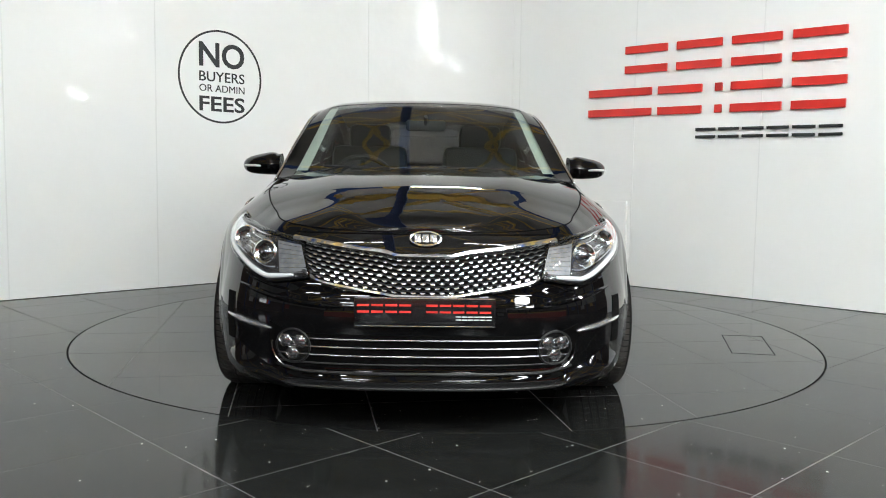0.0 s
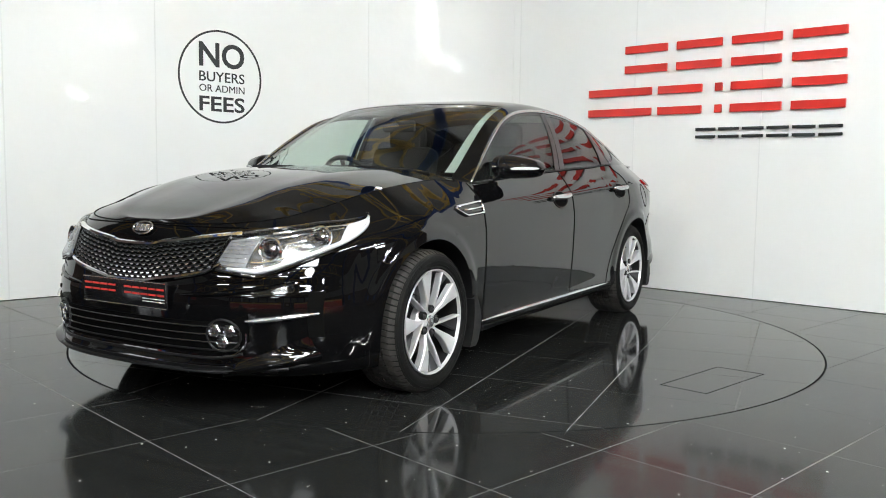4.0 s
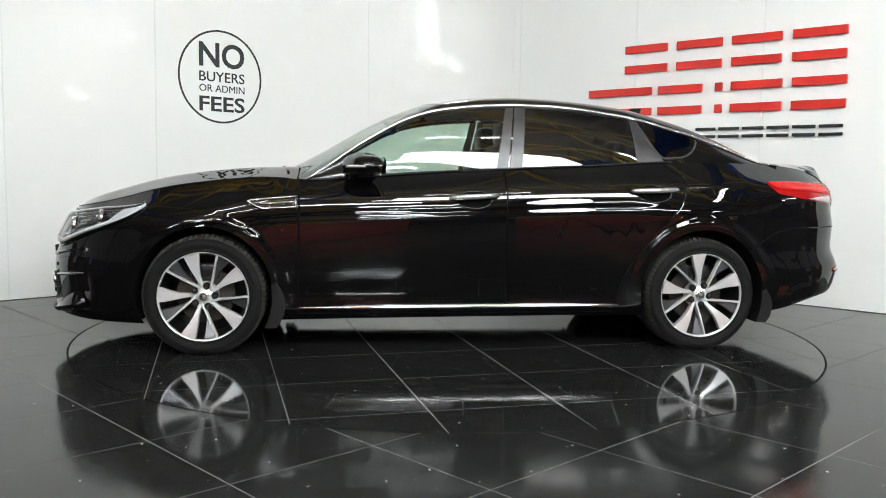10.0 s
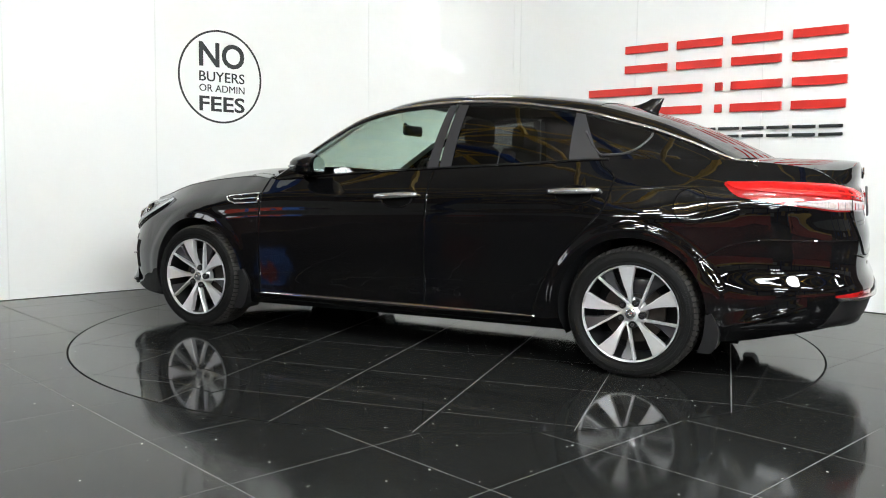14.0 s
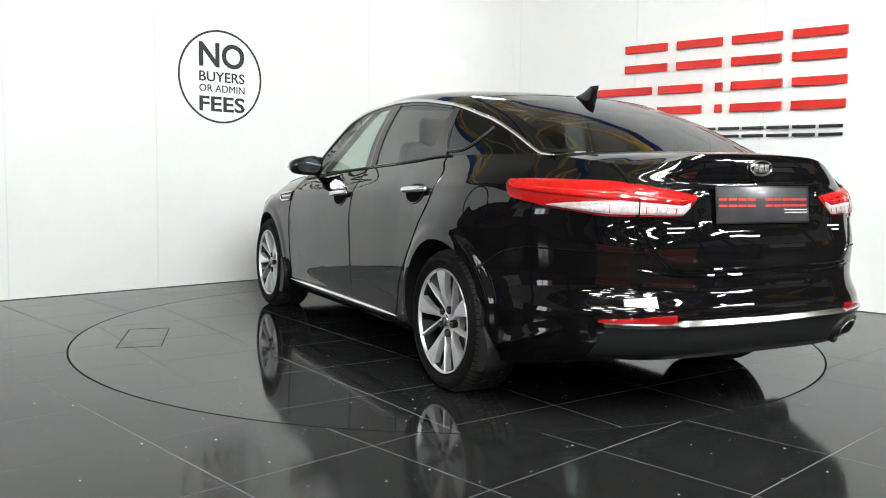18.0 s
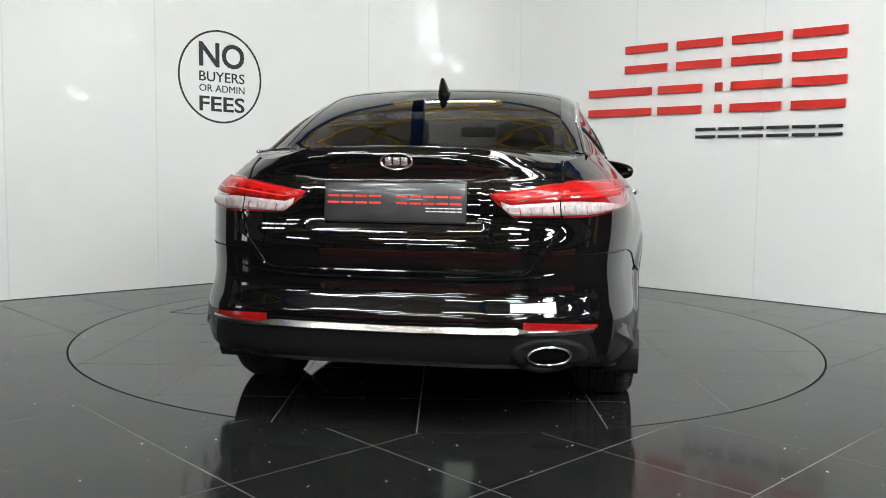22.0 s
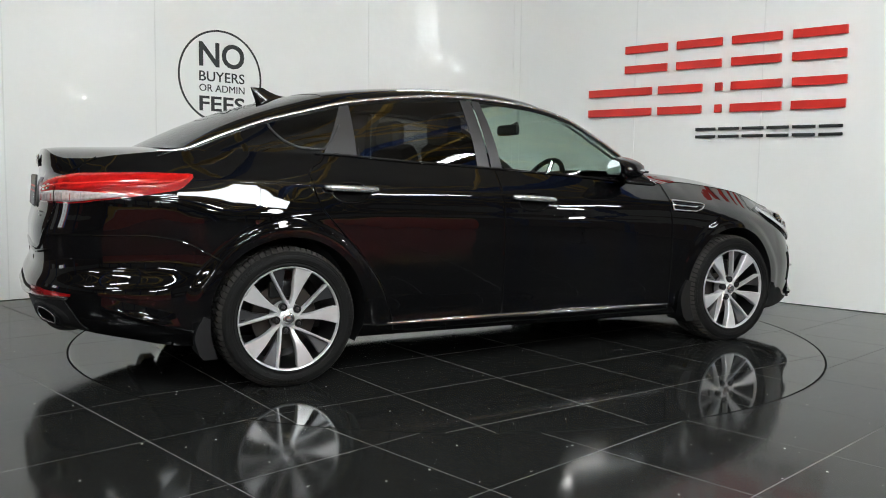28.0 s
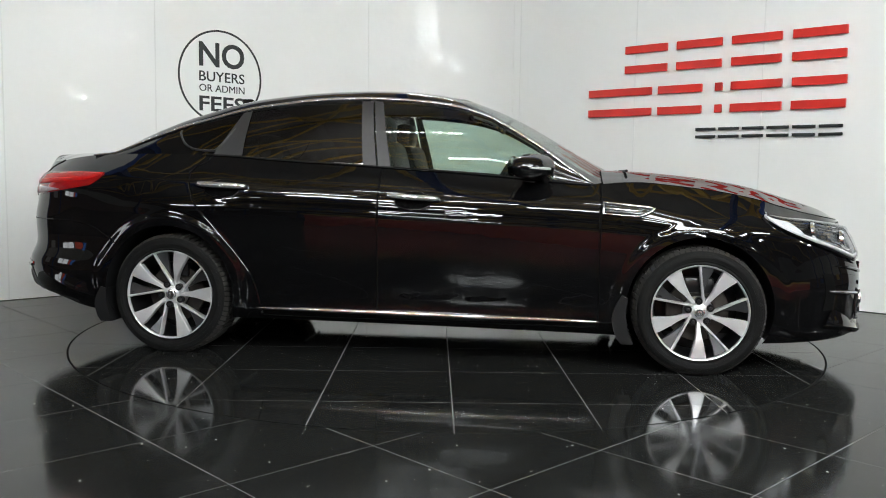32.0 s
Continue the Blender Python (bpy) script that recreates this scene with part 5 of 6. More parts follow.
def badge(car, x, z, end, tilt):
    m = Matrix.Translation((x, 0, z)) @ pose(0, 0, 0, 90 - tilt, 0, 90 if end > 0 else -90)
    n = 40
    oval = [(.061 * math.cos(2 * math.pi * k / n), .031 * math.sin(2 * math.pi * k / n)) for k in range(n)]
    v = [m @ Vector((a, b, 0)) for a, b in oval] + [m @ Vector((a * .97, b * .95, .006)) for a, b in oval]
    f = [(k, (k + 1) % n, (k + 1) % n + n, k + n) for k in range(n)] + [tuple(range(n, 2 * n))]
    b = part("badge", (v, f), GLOSS_BLACK, car, "oval chrome-rimmed badge", sharp=30)
    part("badge_rim", tube([m @ Vector((a * .95, c * .92, .006)) for a, c in oval], .0042, 6, closed=True), CHROME, b)
    for k in range(3):
        bm = block(-.042 + k * .0295, -.018 + k * .0295, -.016, .016, .005, .009, .001)
        bm.transform(m)
        part("badge_bar", bm, BRIGHT, b)


def front_end(car, made):
    bumper = made["front_bumper"]
    top_line = curve((0, .678), (.10, .680), (.16, .692), (.25, .702), (.44, .728), (.50, .735))
    low_line = curve((0, .545), (.10, .547), (.16, .556), (.30, .578), (.40, .600), (.47, .640), (.50, .66))

    def grille(a, b):
        y = -.452 + .904 * a
        yy = abs(y)
        return on_end(y, float(low_line(yy)) + (float(top_line(yy)) - float(low_line(yy))) * b, 1)
    # near-black backing sheet puts in the shade behind the mesh
    g = part("grille", sheet(grille, 61, 9, .003), SHADE_BLACK, bumper, "black grille with bright mesh chips")
    wires, chips = [], []
    rows, cols = 8, 25
    for r in range(rows + 1):
        pts = []
        for k in range(cols * 4 + 1):
            a = k / (cols * 4)
            b = (r + .28 * abs(((k / 2 + (r % 2)) % 2) - 1)) / (rows + .4)
            p = grille(a, min(b, 1))
            pts.append(p + Vector((.010, 0, 0)))
        wires.append(tube(pts, .0028, 4))
    part("grille_mesh", merged(*wires), SATIN_BLACK, g)
    for r in range(rows):
        for k in range(cols):
            a = (k + .5 + .5 * (r % 2)) / (cols + .5)
            b = (r + .62) / rows
            if not .012 < a < .988:
                continue
            da, db = .0104, .025
            q = [grille(a + s * da * e, min(1, max(0, b + t * db))) + Vector((.009, 0, 0)) for s, t, e in ((-1, .9, 1), (1, .9, 1), (1, -.1, 1), (.45, -1, 1), (-.45, -1, 1), (-1, -.1, 1))]
            c = [p - Vector((.006, 0, 0)) for p in q]
            chips.append((q + c, [tuple(range(6))] + [(i, i + 6, (i + 1) % 6 + 6, (i + 1) % 6) for i in range(6)]))
    ch = part("grille_chip", merged(*[(v, [tuple(reversed(x)) for x in f]) for v, f in chips]), BRIGHT, g, "small bright chips in rows", smooth=False)
    ch["kind"] = "stuff"
    up = [on_end(y, float(top_line(abs(y))) + .008, 1) + Vector((.010, 0, .002)) for y in np.linspace(-.50, .50, 70)]
    part("grille_trim", tube(up, .0135, 8, flat=.9), CHROME, g, "bright upper grille moulding")
    lo = [on_end(y, float(low_line(abs(y))) - .004, 1) + Vector((.009, 0, 0)) for y in np.linspace(-.46, .46, 70)]
    part("grille_trim", tube(lo, .012, 8, ends=.55), CHROME, g, "bright lower grille moulding")

    # headlamps, wrapping from the grille to the wing
    def lamp_point(a, b):
        if a < .33:
            lo_z = .607 - .027 * (a / .33)
        else:
            lo_z = .580 + .232 * ((a - .33) / .67) ** 1.45
        hi_z = .735 + .040 * min(1, a / .5) + .050 * max(0, a - .45)
        z = lo_z + (max(hi_z, lo_z + .002) - lo_z) * b
        if a <= .62:
            y = (.425 + .04 * b) * (1 - a / .62) + .735 * (a / .62)
            return on_end(y, z, 1)
        p = on_end(.735, z, 1)
        x = p.x + (1.72 - p.x) * (a - .62) / .38
        return on_side(x, z)
    for side in (1, -1):
        def put(name, piece, material, parent, label="", sharp=35):
            return part(name, piece if side > 0 else mirrored(piece), material, parent, label, sharp=sharp)
        lamp = put("headlamp", sheet(lamp_point, 40, 10, .002, True, False), LAMP_DARK, car, "clear headlamp with two round lenses")
        put("lamp_cover", sheet(lamp_point, 40, 10, .022, True, False), LENS, lamp, sharp=0)
        rim = [lamp_point(k / 30, 0) for k in range(31)] + [lamp_point(1 - k / 30, 1) for k in range(1, 31)]
        put("lamp_rim", tube([p + Vector((.012, .006, 0)) for p in rim], .0055, 6, closed=True), GLOSS_BLACK, lamp)
        drl = [lamp_point(.12 + .86 * k / 40, .07 + .10 * (k / 40)) + Vector((.012, .008, .004)) for k in range(41)]
        put("light_strip", tube(drl, .0102, 8, ends=.6), DRL, lamp, "white running light strip along the lower edge")
        put("light_strip", tube([lamp_point(.30 + .66 * k / 30, .93) + Vector((.012, .008, 0)) for k in range(31)], .005, 6), CHROME, lamp)

        def tip(a, b):
            return lamp_point(.72 + .27 * a, .18 + .66 * b)
        put("side_lens", sheet(tip, 14, 6, .014, True, False), DRL, lamp, "pale lens at the outer tip")

        def bowl(a, b):
            return lamp_point(.02 + .22 * a, .12 + .72 * b)
        put("indicator_bowl", sheet(bowl, 12, 6, .008, True, False), LAMP_BOWL, lamp, "faceted silver indicator bowl")
        for k in range(7):
            put("bowl_rib", tube([lamp_point(.03 + .20 * j / 6, .16 + .64 * k / 6) + Vector((.010, .003, 0)) for j in range(7)], .0013, 5), BRIGHT, lamp)
        for a, b, r in ((.36, .56, .037), (.60, .62, .035)):
            c = lamp_point(a, b)
            n = ((lamp_point(a, b + .1) - c).cross(lamp_point(a + .05, b) - c)).normalized()
            if n.x < 0:
                n = -n
            n = (n * .5 + Vector((.9, .15, 0))).normalized()
            m = Matrix.Translation(c + n * .002) @ n.to_track_quat("Y", "Z").to_matrix().to_4x4()
            put("lens_ring", moved(lathe([(r + .015, .001), (r + .013, .013), (r + .007, .019), (r + .001, .015), (r - .006, .006), (r - .010, .003)], 36), m), CHROME, lamp)
            put("projector_lens", moved(lathe([(r - .008, .004), (r * .7, .013), (r * .4, .019), (.001, .021)], 24), m), DARK_CHROME, lamp, "round projector lens", 60)
        # bright bars and a ribbed block between the two lenses
        for a0, a1, b0 in ((.27, .70, .80), (.42, .54, .62), (.42, .54, .50), (.27, .66, .30)):
            put("lamp_bar", tube([lamp_point(a0 + (a1 - a0) * k / 8, b0) + Vector((.009, .004, 0)) for k in range(9)], .0035, 6), CHROME, lamp)
        for k in range(5):
            put("lamp_rib", tube([lamp_point(.45 + .018 * k, .38 + .34 * j / 4) + Vector((.010, .004, 0)) for j in range(5)], .0024, 5), BRIGHT, lamp)

    # lower opening with bright bars
    def intake(a, b):
        y = -.585 + 1.17 * a
        e = max(0, abs(y) - .44) / .145
        return on_end(y, .272 + .055 * e ** 2 + (.128 - .02 * e ** 2) * b, 1)
    # sheet on the skin, coloured as the shade inside the opening
    it = part("lower_intake", sheet(intake, 40, 6, .003), SHADE_BLACK, bumper, "wide lower intake with thin bright bars")
    for k in range(4):
        z = .288 + .031 * k
        part("intake_bar", tube([on_end(y, z, 1) + Vector((.006, 0, 0)) for y in np.linspace(-.545, .545, 50)], .0032, 6, flat=1.2), INTAKE_BAR if k != 0 else SATIN_BLACK, it)
    lip = [on_end(y, .203 + .05 * max(0, abs(y) - .45), 1) + Vector((.008, 0, 0)) for y in np.linspace(-.70, .70, 50)]
    part("front_lip", tube(lip, .013, 10, flat=.65), SATIN_BLACK, bumper, "black splitter lip")
    trim = [on_end(y, .255 + .6 * max(0, abs(y) - .44) ** 1.6, 1) + Vector((.005, 0, 0)) for y in np.linspace(-.56, .56, 60)]
    part("intake_trim", tube(trim, .007, 6), SATIN_BLACK, it)
    part("valance", sheet(lambda a, b: on_end(-.66 + 1.32 * a, .195 + .030 * b, 1), 40, 3, .004), SATIN_BLACK, bumper)
    for side in (1, -1):
        def put(name, piece, material, parent, label="", sharp=35):
            return part(name, piece if side > 0 else mirrored(piece), material, parent, label, sharp=sharp)

        def pod(a, b):
            q = 2 * math.pi * a
            return on_end(.492 + .066 * b * math.cos(q), .348 + .064 * b * math.sin(q), 1)
        n = 30
        verts = [on_end(.492, .350, 1) + Vector((.006, 0, 0))] + [pod(k / n, 1) + Vector((.006, 0, 0)) for k in range(n)]
        fog = put("fog_lamp", (verts, [(0, 1 + k, 1 + (k + 1) % n) for k in range(n)]), GLOSS_BLACK, bumper, "round fog lamp with three lenses")
        put("fog_ring", tube([pod(k / n, 1) + Vector((.006, 0, 0)) for k in range(n)], .0045, 6, closed=True), SATIN_BLACK, fog)
        for dy, dz in ((-.028, .018), (.028, .018), (0, -.028)):
            c = on_end(.492 + dy, .350 + dz, 1) + Vector((.008, 0, 0))
            m = Matrix.Translation(c) @ pose(0, 0, 0, 0, 0, -75)
            put("fog_ring", moved(lathe([(.0265, 0), (.0265, .008), (.0245, .010), (.0225, .006)], 6), m), SATIN_CHROME, fog, sharp=20)
            put("fog_lens", moved(lathe([(.0225, .004), (.014, .008), (.001, .010)], 6), m), LAMP_DARK, fog)
        # side duct with a bright blade
        put("side_duct", sheet(lambda a, b: on_end(.752 + .036 * a, .335 + .185 * b, 1), 6, 8, .003), SEAM, bumper, "black vertical side duct")
        put("side_duct", sheet(lambda a, b: on_end(.60 + .11 * a, .50 + .035 * b + .02 * a, 1), 8, 4, .003), GLOSS_BLACK, bumper)
        blade = [on_end(.575 + .205 * t, .408 + .026 * t ** 1.2, 1) + Vector((.006, .003, 0)) for t in np.linspace(0, 1, 20)]
        put("duct_blade", tube(blade, .012, 8, flat=.8, ends=.4), BRIGHT, bumper, "bright blade in the bumper")
        for (ya, za), (yb, zb), r, bow in (((.30, .500), (.73, .560), .012, .012), ((.50, .555), (.70, .600), .008, .006), ((.56, .238), (.73, .285), .012, .0)):
            ridge = [on_end(ya + (yb - ya) * t, za + (zb - za) * t - bow * math.sin(math.pi * t), 1) - Vector((.004, 0, 0)) for t in np.linspace(0, 1, 24)]
            put("bumper_crease", tube(ridge, r, 10, ends=.35), PAINT, bumper)
        # up-facing wing at the lower corner, standing out from the bumper
        wing, nt, no = [], 36, 9
        for i in range(nt):
            t = i / (nt - 1)
            top = on_end(.47 + .285 * t, .218 + .125 * t ** 1.25, 1)
            low = on_end(.49 + .285 * t, .205 + .060 * t ** 1.3, 1)
            out = Vector((math.cos(1.0 * t), math.sin(1.0 * t), 0)) * (.004 + .036 * math.sin(math.pi * (.08 + .80 * t)))
            for j in range(no):
                u = j / (no - 1)
                if u < .7:
                    q = u / .7
                    p = top.lerp(low + out, q) - Vector((0, 0, .010 * math.sin(math.pi * q)))
                else:
                    q = (u - .7) / .3
                    p = (low + out).lerp(low - Vector((.012, 0, .018)), q) - Vector((0, 0, .012 * math.sin(math.pi * q)))
                wing.append(p)
        put("corner_wing", (wing, grid_faces(nt, no, True)), PAINT, bumper, sharp=50)
        frame_line = [on_end(.492 + .085 * math.cos(q), .346 + .083 * math.sin(q), 1) + Vector((.006, 0, 0)) for q in np.linspace(.15, -1.75, 24)]
        put("fog_frame", tube(frame_line, .0042, 6, ends=.4), DARK_CHROME, bumper)
        put("parking_sensor", moved(lathe([(.001, .002), (.010, .002), (.011, 0)], 14), Matrix.Translation(on_end(.56, .462, 1) + Vector((.001, 0, 0))) @ pose(0, 0, 0, 0, 0, -80)), GLOSS_BLACK, bumper)
        put("parking_sensor", moved(lathe([(.001, .002), (.010, .002), (.011, 0)], 14), Matrix.Translation(on_end(.345, .455, 1) + Vector((.001, 0, 0))) @ pose(0, 0, 0, 0, 0, -90)), GLOSS_BLACK, bumper)
    plate(car, float(FRONT_X(.489)) + .012, .489, .112, 1, -3)
    badge(car, float(FRONT_X(.748)) + .004, .750, 1, 30)
    # bonnet front gap
    part("panel_gap", tube([on_end(y, .768 - .0 * abs(y), 1) + Vector((.001, 0, 0)) for y in np.linspace(-.50, .50, 50)], .003, 5), SEAM, car)


def rear_end(car, made):
    bumper = made["rear_bumper"]

    def lens_pt(a, b, za, zb):
        """a from the inner tip round to the wing, b from low to high."""
        lo = .846 + .0 * a if a < .5 else .846 + .075 * ((a - .5) / .5) ** 1.3
        hi = .926 + .052 * min(1, a / .45) if a < .45 else .978 + .006 * math.sin((a - .45) / .55 * math.pi)
        if a < .10:
            lo, hi = lo + .055 * (1 - a / .10), hi
        if a > .93:
            lo += (hi - lo) * .75 * ((a - .93) / .07) ** 1.5
        z = lo + (hi - lo) * (za + (zb - za) * b)
        if a <= .62:
            return on_end(.335 + .413 * a / .62 - .02 * (1 - a) * (1 - (za + (zb - za) * b)) * -1, z, -1)
        p = on_end(.748, z, -1)
        x = p.x + (-1.815 - p.x) * (a - .62) / .38
        return on_side(x, z)
    for side in (1, -1):
        def put(name, piece, material, parent, label="", sharp=35):
            return part(name, piece if side > 0 else mirrored(piece), material, parent, label, sharp=sharp)
        lamp = put("tail_lamp", sheet(lambda a, b: lens_pt(a, b, 0, 1), 44, 6, .003, True, True), RED_DEEP, car, "red and clear wraparound tail lamp")
        put("red_lens", sheet(lambda a, b: lens_pt(.015 + .97 * a, b, .46, .94), 44, 6, .009, True, True), RED_LENS, lamp, "bright red upper lens", 0)
        put("clear_lens", sheet(lambda a, b: lens_pt(.05 + .70 * a, b, .06, .06 + .39 * (1 - a ** 5)), 40, 4, .009, True, True), WHITE_LENS, lamp, "clear lower band", 0)
        put("light_guide", tube([lens_pt(.08 + .86 * k / 30, 1, 0, .66) + Vector((-.009, .005, 0)) for k in range(31)], .005, 6, ends=.4), RED_GLEAM, lamp)
        for k in range(5):
            a0 = .08 + .085 * k
            put("glow_cell", sheet(lambda a, b: lens_pt(a0 + .05 * a, b, .52, .74), 5, 4, .0105, True, True), RED_DEEP, lamp)
        line = [lens_pt(.37, k / 8, -.05, 1.05) for k in range(9)]
        for k in range(9):
            bar = [lens_pt(.09 + .06 * k, j / 3, .09, .34) + Vector((-.010, .002, 0)) for j in range(4)]
            put("lens_rib", tube(bar, .0018, 4), RED_DEEP if k % 3 == 1 else LAMP_BOWL, lamp)
        put("lamp_joint", tube([p + Vector((-.009, 0, 0)) for p in line], .003, 5), SEAM, lamp)
        # boot shut line, from lamp to lower corner
        shut = [on_end(.598, z, -1) for z in np.linspace(1.045, .84, 12)] + [on_end(.598 - .055 * t - .05 * t ** 3, .84 - .185 * t, -1) for t in np.linspace(.05, 1, 12)] \
            + [on_end(.493 - .05 * t, .655 - .018 * math.sin(t * 1.57), -1) for t in np.linspace(.2, 1, 5)] + [on_end(y, .637, -1) for y in np.linspace(.42, 0, 12)]
        put("panel_gap", tube(shut, .0042, 6), SEAM, car)
        put("boot_lid_edge", tube([p + Vector((.001, -.007 if i < 23 else 0, .0075 if i > 18 else 0)) for i, p in enumerate(shut)], .0085, 10), PAINT, car)
        put("bumper_crease", tube([on_end(y, .619 + .03 * (y / .6) ** 4, -1) + Vector((.0035, 0, 0)) for y in np.linspace(0, .60, 24)], .0095, 10, ends=.4), PAINT, bumper)
        put("bumper_crease", tube([on_end(y, .713, -1) + Vector((-.0005, 0, 0)) for y in np.linspace(.57, .80, 12)], .003, 5), SEAM, bumper)
        # reflectors
        put("reflector", sheet(lambda a, b: on_end(.47 + .26 * a, .444 + .034 * b * (1 - .68 * a ** 1.5) + .006 * a, -1), 16, 4, .006, True, True), RED_DEEP, bumper, "red reflector in the bumper")
        put("parking_sensor", moved(lathe([(.001, .002), (.010, .002), (.011, 0)], 14), Matrix.Translation(on_end(.26, .585, -1)) @ pose(0, 0, 0, 0, 0, 90)), GLOSS_BLACK, bumper)
        blade, nt, no = [], 30, 8
        for i in range(nt):
            t = i / (nt - 1)
            x = -2.20 + .36 * t
            top, low = on_side(x, .455 - .10 * t), on_side(x, .405 - .115 * t)
            out = Vector((-.35, 1, 0)).normalized() * (.003 + .014 * math.sin(math.pi * (.05 + .85 * t)))
            for j in range(no):
                u = j / (no - 1)
                q = min(1, u / .7)
                p = top.lerp(low + out, q) - Vector((0, 0, .008 * math.sin(math.pi * q)))
                blade.append(p if u <= .7 else (low + out).lerp(low - Vector((0, .012, .025)), (u - .7) / .3))
        put("corner_wing", (blade, grid_faces(nt, no, False)), PAINT, bumper, sharp=50)
    part("diffuser", sheet(lambda a, b: on_end((2 * a - 1) * (.735 - .035 * b ** 2), .300 + .136 * b + .03 * (1 - b) * max(0, abs(2 * a - 1) - .8), -1), 80, 10, .004, True, True), SATIN_BLACK, bumper, "matt black lower bumper")
    def strip(a, b):
        y = -.72 + 1.44 * a
        tall = .021 - .015 * min(1, max(0, (abs(y) - .44) / .05))
        return on_end(y, .428 + .012 * abs(y) + tall * b, -1) - Vector((.015 * (1 - b), 0, 0))
    part("bumper_strip", sheet(strip, 90, 4, .010, True, True), STRIP, bumper, "bright strip across the bumper")
    part("bumper_crease", tube([on_end(y, .459 + .012 * abs(y), -1) + Vector((-.001, 0, 0)) for y in np.linspace(-.455, .455, 40)], .0055, 6), SEAM, bumper)
    n = 40
    oval = [(.074 * math.cos(2 * math.pi * k / n), .037 * math.sin(2 * math.pi * k / n)) for k in range(n)]
    def pipe(k, off):
        """A ring round the exhaust, k times its size, lying off the bumper's skin."""
        return [on_end(-.565 + a * k, .350 + b * k, -1) - Vector((off, 0, 0)) for a, b in oval]

    def band(*rings):
        return [p for r in rings for p in r], [(r * n + k, r * n + (k + 1) % n, (r + 1) * n + (k + 1) % n, (r + 1) * n + k) for r in range(len(rings) - 1) for k in range(n)]
    ex = part("exhaust_tip", tube(pipe(1, .012), .0045, 8, closed=True), SATIN_CHROME, bumper, "oval chrome exhaust tip")
    # shade inside the pipe, drawn as a near-black cap on the skin
    hole = band(pipe(.98, .010), pipe(.8, .0085), pipe(.4, .0075), pipe(.02, .007))
    part("exhaust_hole_shade", hole, SHADE_BLACK, ex)
    part("exhaust_surround", band(pipe(1.05, .010), pipe(1.12, .004), pipe(1.3, .010), pipe(1.5, .017), pipe(1.68, .015), pipe(1.92, .003)), SATIN_BLACK, ex)
    plate(car, on_end(.0, .893, -1).x - .016, .893, .150, -1, 5)
    badge(car, float(REAR_X(1.035)) - .002, 1.037, -1, -3)
    for y0, wid, cnt, mt in ((.50, .15, 6, WHITE_PRINT), (-.385, .085, 1, WHITE_PRINT)):
        m = Matrix.Translation((on_end(y0 - wid / 2, .797, -1).x - .003, y0, .785)) @ pose(0, 0, 0, 90, 0, -90)
        bars_on(car, wid, .022, m, mt, cnt, "model_badge_bar")


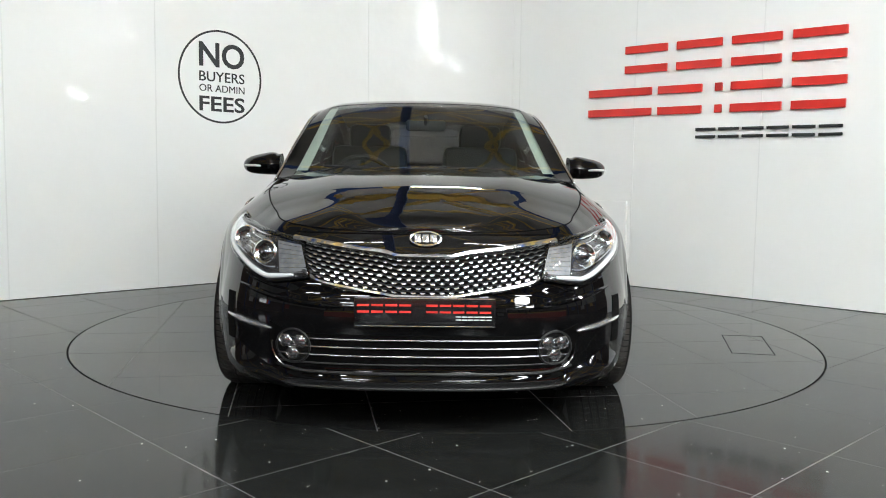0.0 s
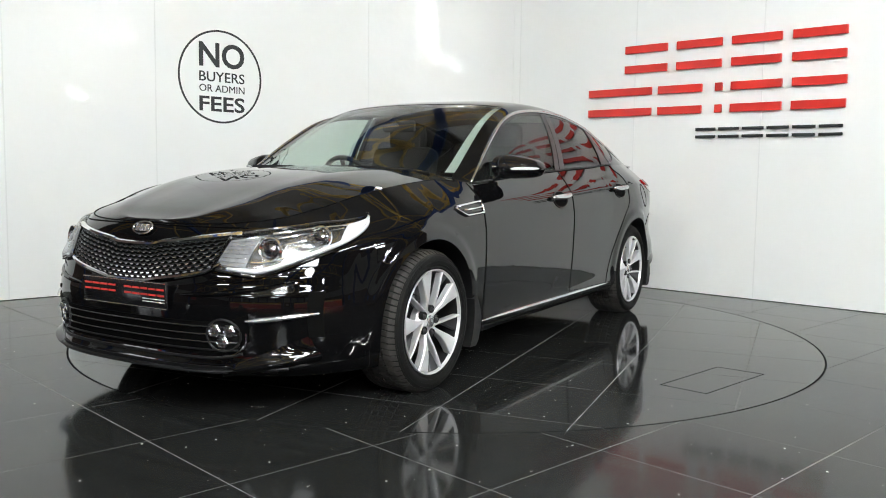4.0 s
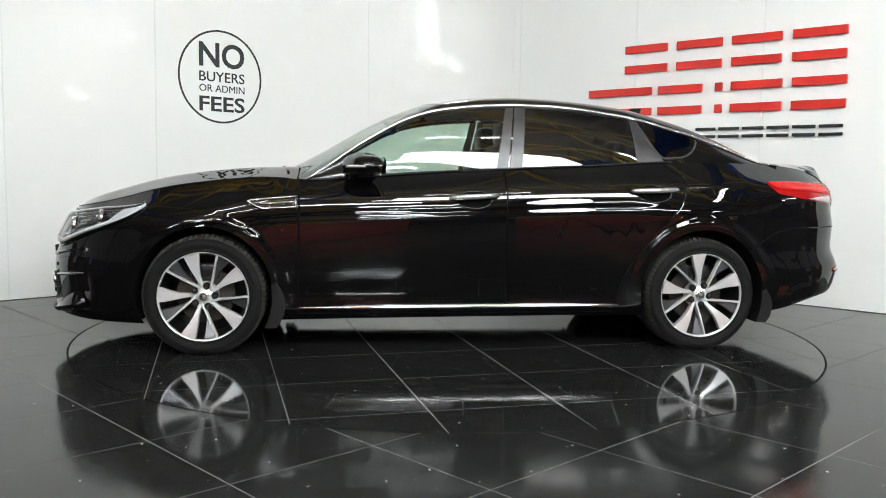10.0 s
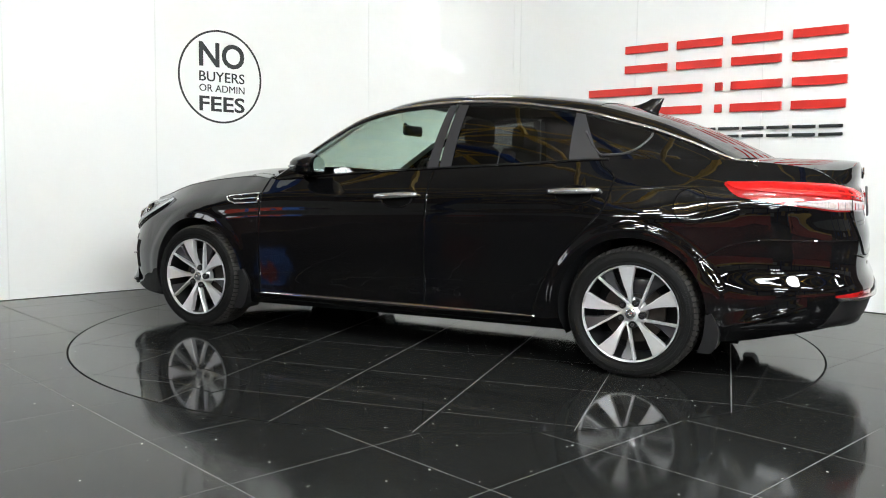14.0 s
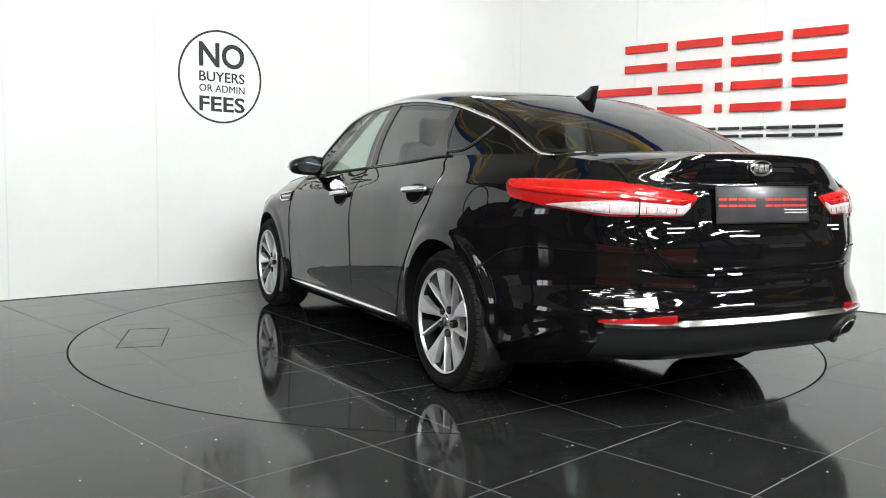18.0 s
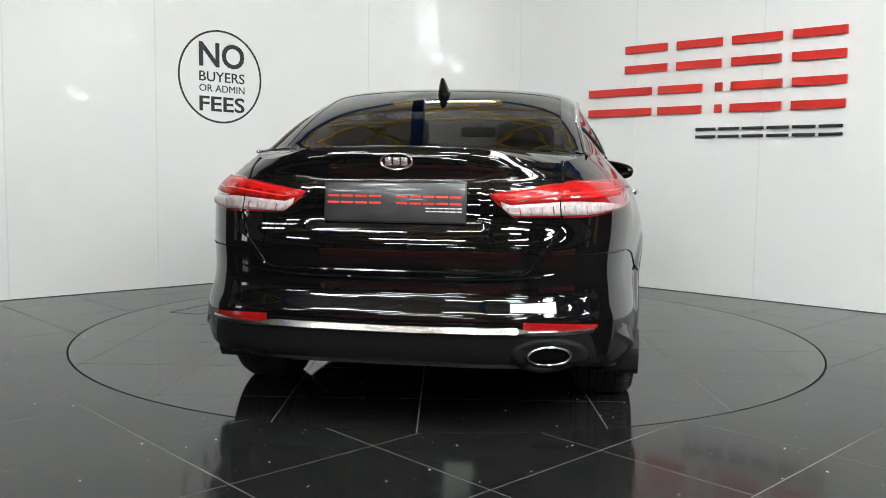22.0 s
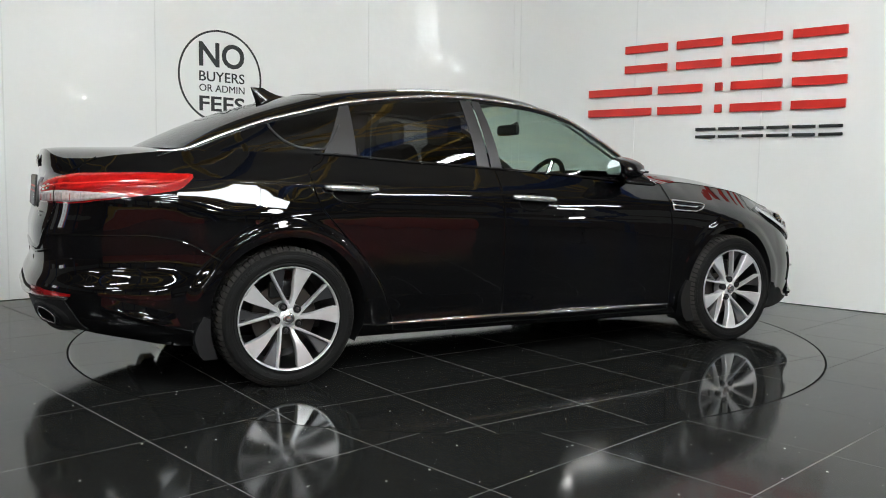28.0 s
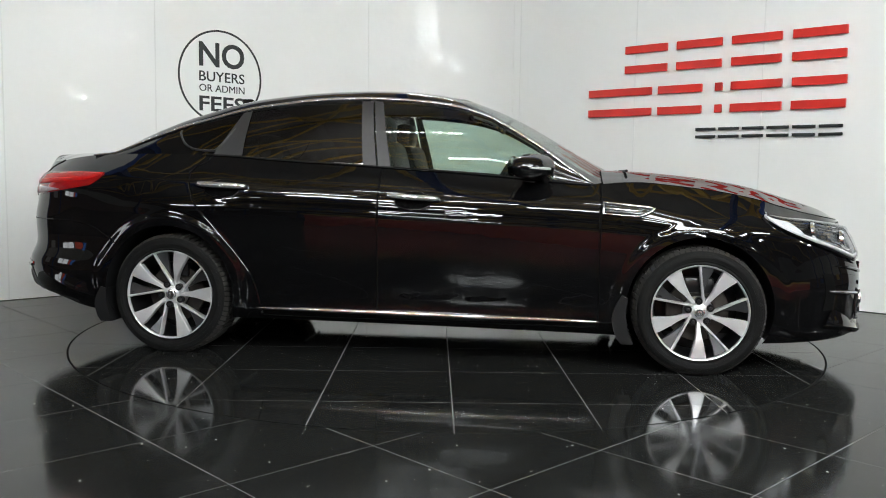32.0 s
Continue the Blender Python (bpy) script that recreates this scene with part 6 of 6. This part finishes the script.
def cabin(car):
    part("cabin_floor", block(-1.55, 1.0, -.74, .74, .24, .30), CABIN, car, smooth=False)
    bm = bmesh.new()
    box(bm, .55, 1.02, -.72, .72, .62, .93, .03)
    box(bm, .42, .62, -.68, .68, .66, .90, .05)
    part("dashboard", bm, CABIN, car, "dark dashboard")
    for sy in (1, -1):
        part("door_card", block(-1.25, .85, sy * .72 - .02, sy * .72 + .02, .32, .93, .01), CABIN, car)
    for x, y in ((.07, .37), (.07, -.37), (-.92, .40), (-.92, -.40)):
        s = new("seat")
        s.parent = car
        s.matrix_basis = pose(x, y, 0)
        part("cushion", block(-.22, .26, -.25, .25, .42, .58, .05), SEAT, s)
        bm = block(-.07, .07, -.25, .25, .55, 1.20 if x > -.5 else 1.06, .055, pose(-.22, 0, 0) @ Matrix.Translation((0, 0, .55)) @ Matrix.Rotation(radians(-15), 4, "Y") @ Matrix.Translation((0, 0, -.55)))
        part("backrest", bm, SEAT, s)
        hz, hx = (1.16, -.40) if x > -.5 else (1.08, -.36)
        part("headrest", block(hx - .055, hx + .055, -.14, .14, hz + .0, hz + .17, .045), SEAT, s)
        for dy in (-.05, .05):
            part("headrest_post", tube([(hx, dy, hz - .10), (hx, dy, hz)], .006, 6), SATIN_CHROME, s)
    wheel_m = Matrix.Translation((.34, -.37, .93)) @ pose(0, 0, 0, 0, -62, 0)
    ring = [wheel_m @ Vector((.185 * math.cos(2 * math.pi * k / 40), .185 * math.sin(2 * math.pi * k / 40), 0)) for k in range(40)]
    sw = part("steering_wheel", tube(ring, .016, 8, closed=True), SEAT, car, "black leather steering wheel")
    arc = [wheel_m @ Vector((.186 * math.cos(q), .186 * math.sin(q), .014)) for q in np.linspace(radians(120), radians(240), 24)]
    part("wheel_trim", tube(arc, .006, 6), SATIN_CHROME, sw)
    bm = block(-.06, .06, -.08, .08, -.03, .02, .02)
    bm.transform(wheel_m)
    part("wheel_boss", bm, CABIN, sw)
    for a in (0, 180, 270):
        q = radians(a + 90)
        part("wheel_spoke", tube([wheel_m @ Vector((.05 * math.cos(q), .05 * math.sin(q), -.01)), wheel_m @ Vector((.18 * math.cos(q), .18 * math.sin(q), 0))], .014, 6), SATIN_CHROME, sw)
    bm = block(-.015, .02, -.12, .12, -.035, .035, .02)
    bm.transform(Matrix.Translation((.33, 0, 1.285)))
    rv = part("rear_view_mirror", bm, CABIN, car)
    part("mirror_stalk", tube([(.34, 0, 1.29), (.40, 0, 1.335)], .012, 6), CABIN, rv)
    part("parcel_shelf", block(-1.85, -1.3, -.60, .60, .98, 1.0), CABIN, car, smooth=False)
    fin, n, ring = [], 10, 14
    for i in range(n):
        t = i / (n - 1)
        front, rear, half = -1.115 - .150 * t ** .8, -1.305 - .030 * t, .028 * (1 - t) ** .6 + .006
        for k in range(ring):
            q = 2 * math.pi * k / ring
            c = (1 - math.cos(q)) / 2
            x = front + (rear - front) * c
            fin.append((x, half * math.sin(q) * (.45 + .75 * c), float(PROFILE(x)) * (1 - t) + (float(PROFILE(-1.26)) + .069) * t - .004 * (1 - t)))
    f = [(i * ring + k, (i + 1) * ring + k, (i + 1) * ring + (k + 1) % ring, i * ring + (k + 1) % ring) for i in range(n - 1) for k in range(ring)] + [tuple((n - 1) * ring + k for k in range(ring))]
    part("antenna_fin", (fin, f), GLOSS_BLACK, car, "black shark-fin antenna", sharp=50)
    for y0, y1, x0 in ((.62, .05, 1.03), (.02, -.52, 1.05)):
        part("wiper", tube([(x0 - .10 * abs(y0), y0, 1.0), (x0 - .02, (y0 + y1) / 2, 1.028), (x0, y1, 1.03)], .008, 6), SATIN_BLACK, car)
    part("scuttle", tube([(1.06 - .30 * (y / .75) ** 2 * .75, y, 1.005 - .04 * (y / .75) ** 2) for y in np.linspace(-.72, .72, 30)], .022, 8, flat=.5), SATIN_BLACK, car)


def fuel_flap(car, made):
    ring = [on_side(-1.675 + .078 * math.cos(2 * math.pi * k / 36), .862 + .085 * math.sin(2 * math.pi * k / 36)) for k in range(36)]
    part("fuel_flap", tube(ring, .0028, 5, closed=True), SEAM, made["rear_wing", 1], "round gap of the fuel flap")


def build_car():
    car = thing("saloon_car", "glossy black four-door saloon car with alloy wheels", "car")
    made = shell_panels(car)
    bonnet(car)
    boot_deck(car)
    greenhouse(car, made)
    front_end(car, made)
    rear_end(car, made)
    wheels(car)
    cabin(car)
    fuel_flap(car, made)
    return car


CAR = build_car()


def motions():
    """Table and car turn together about the middle of the table."""
    walk(TABLE, [(t, pose(0, 0, 0, 0, 0, a)) for t, a in TURN])
    rows = []
    for t, a in TURN:
        m = pose(0, 0, 0, 0, 0, a)
        rows.append((t, m @ Matrix.Translation(CAR_SHIFT)))
    walk(CAR, rows)


motions()
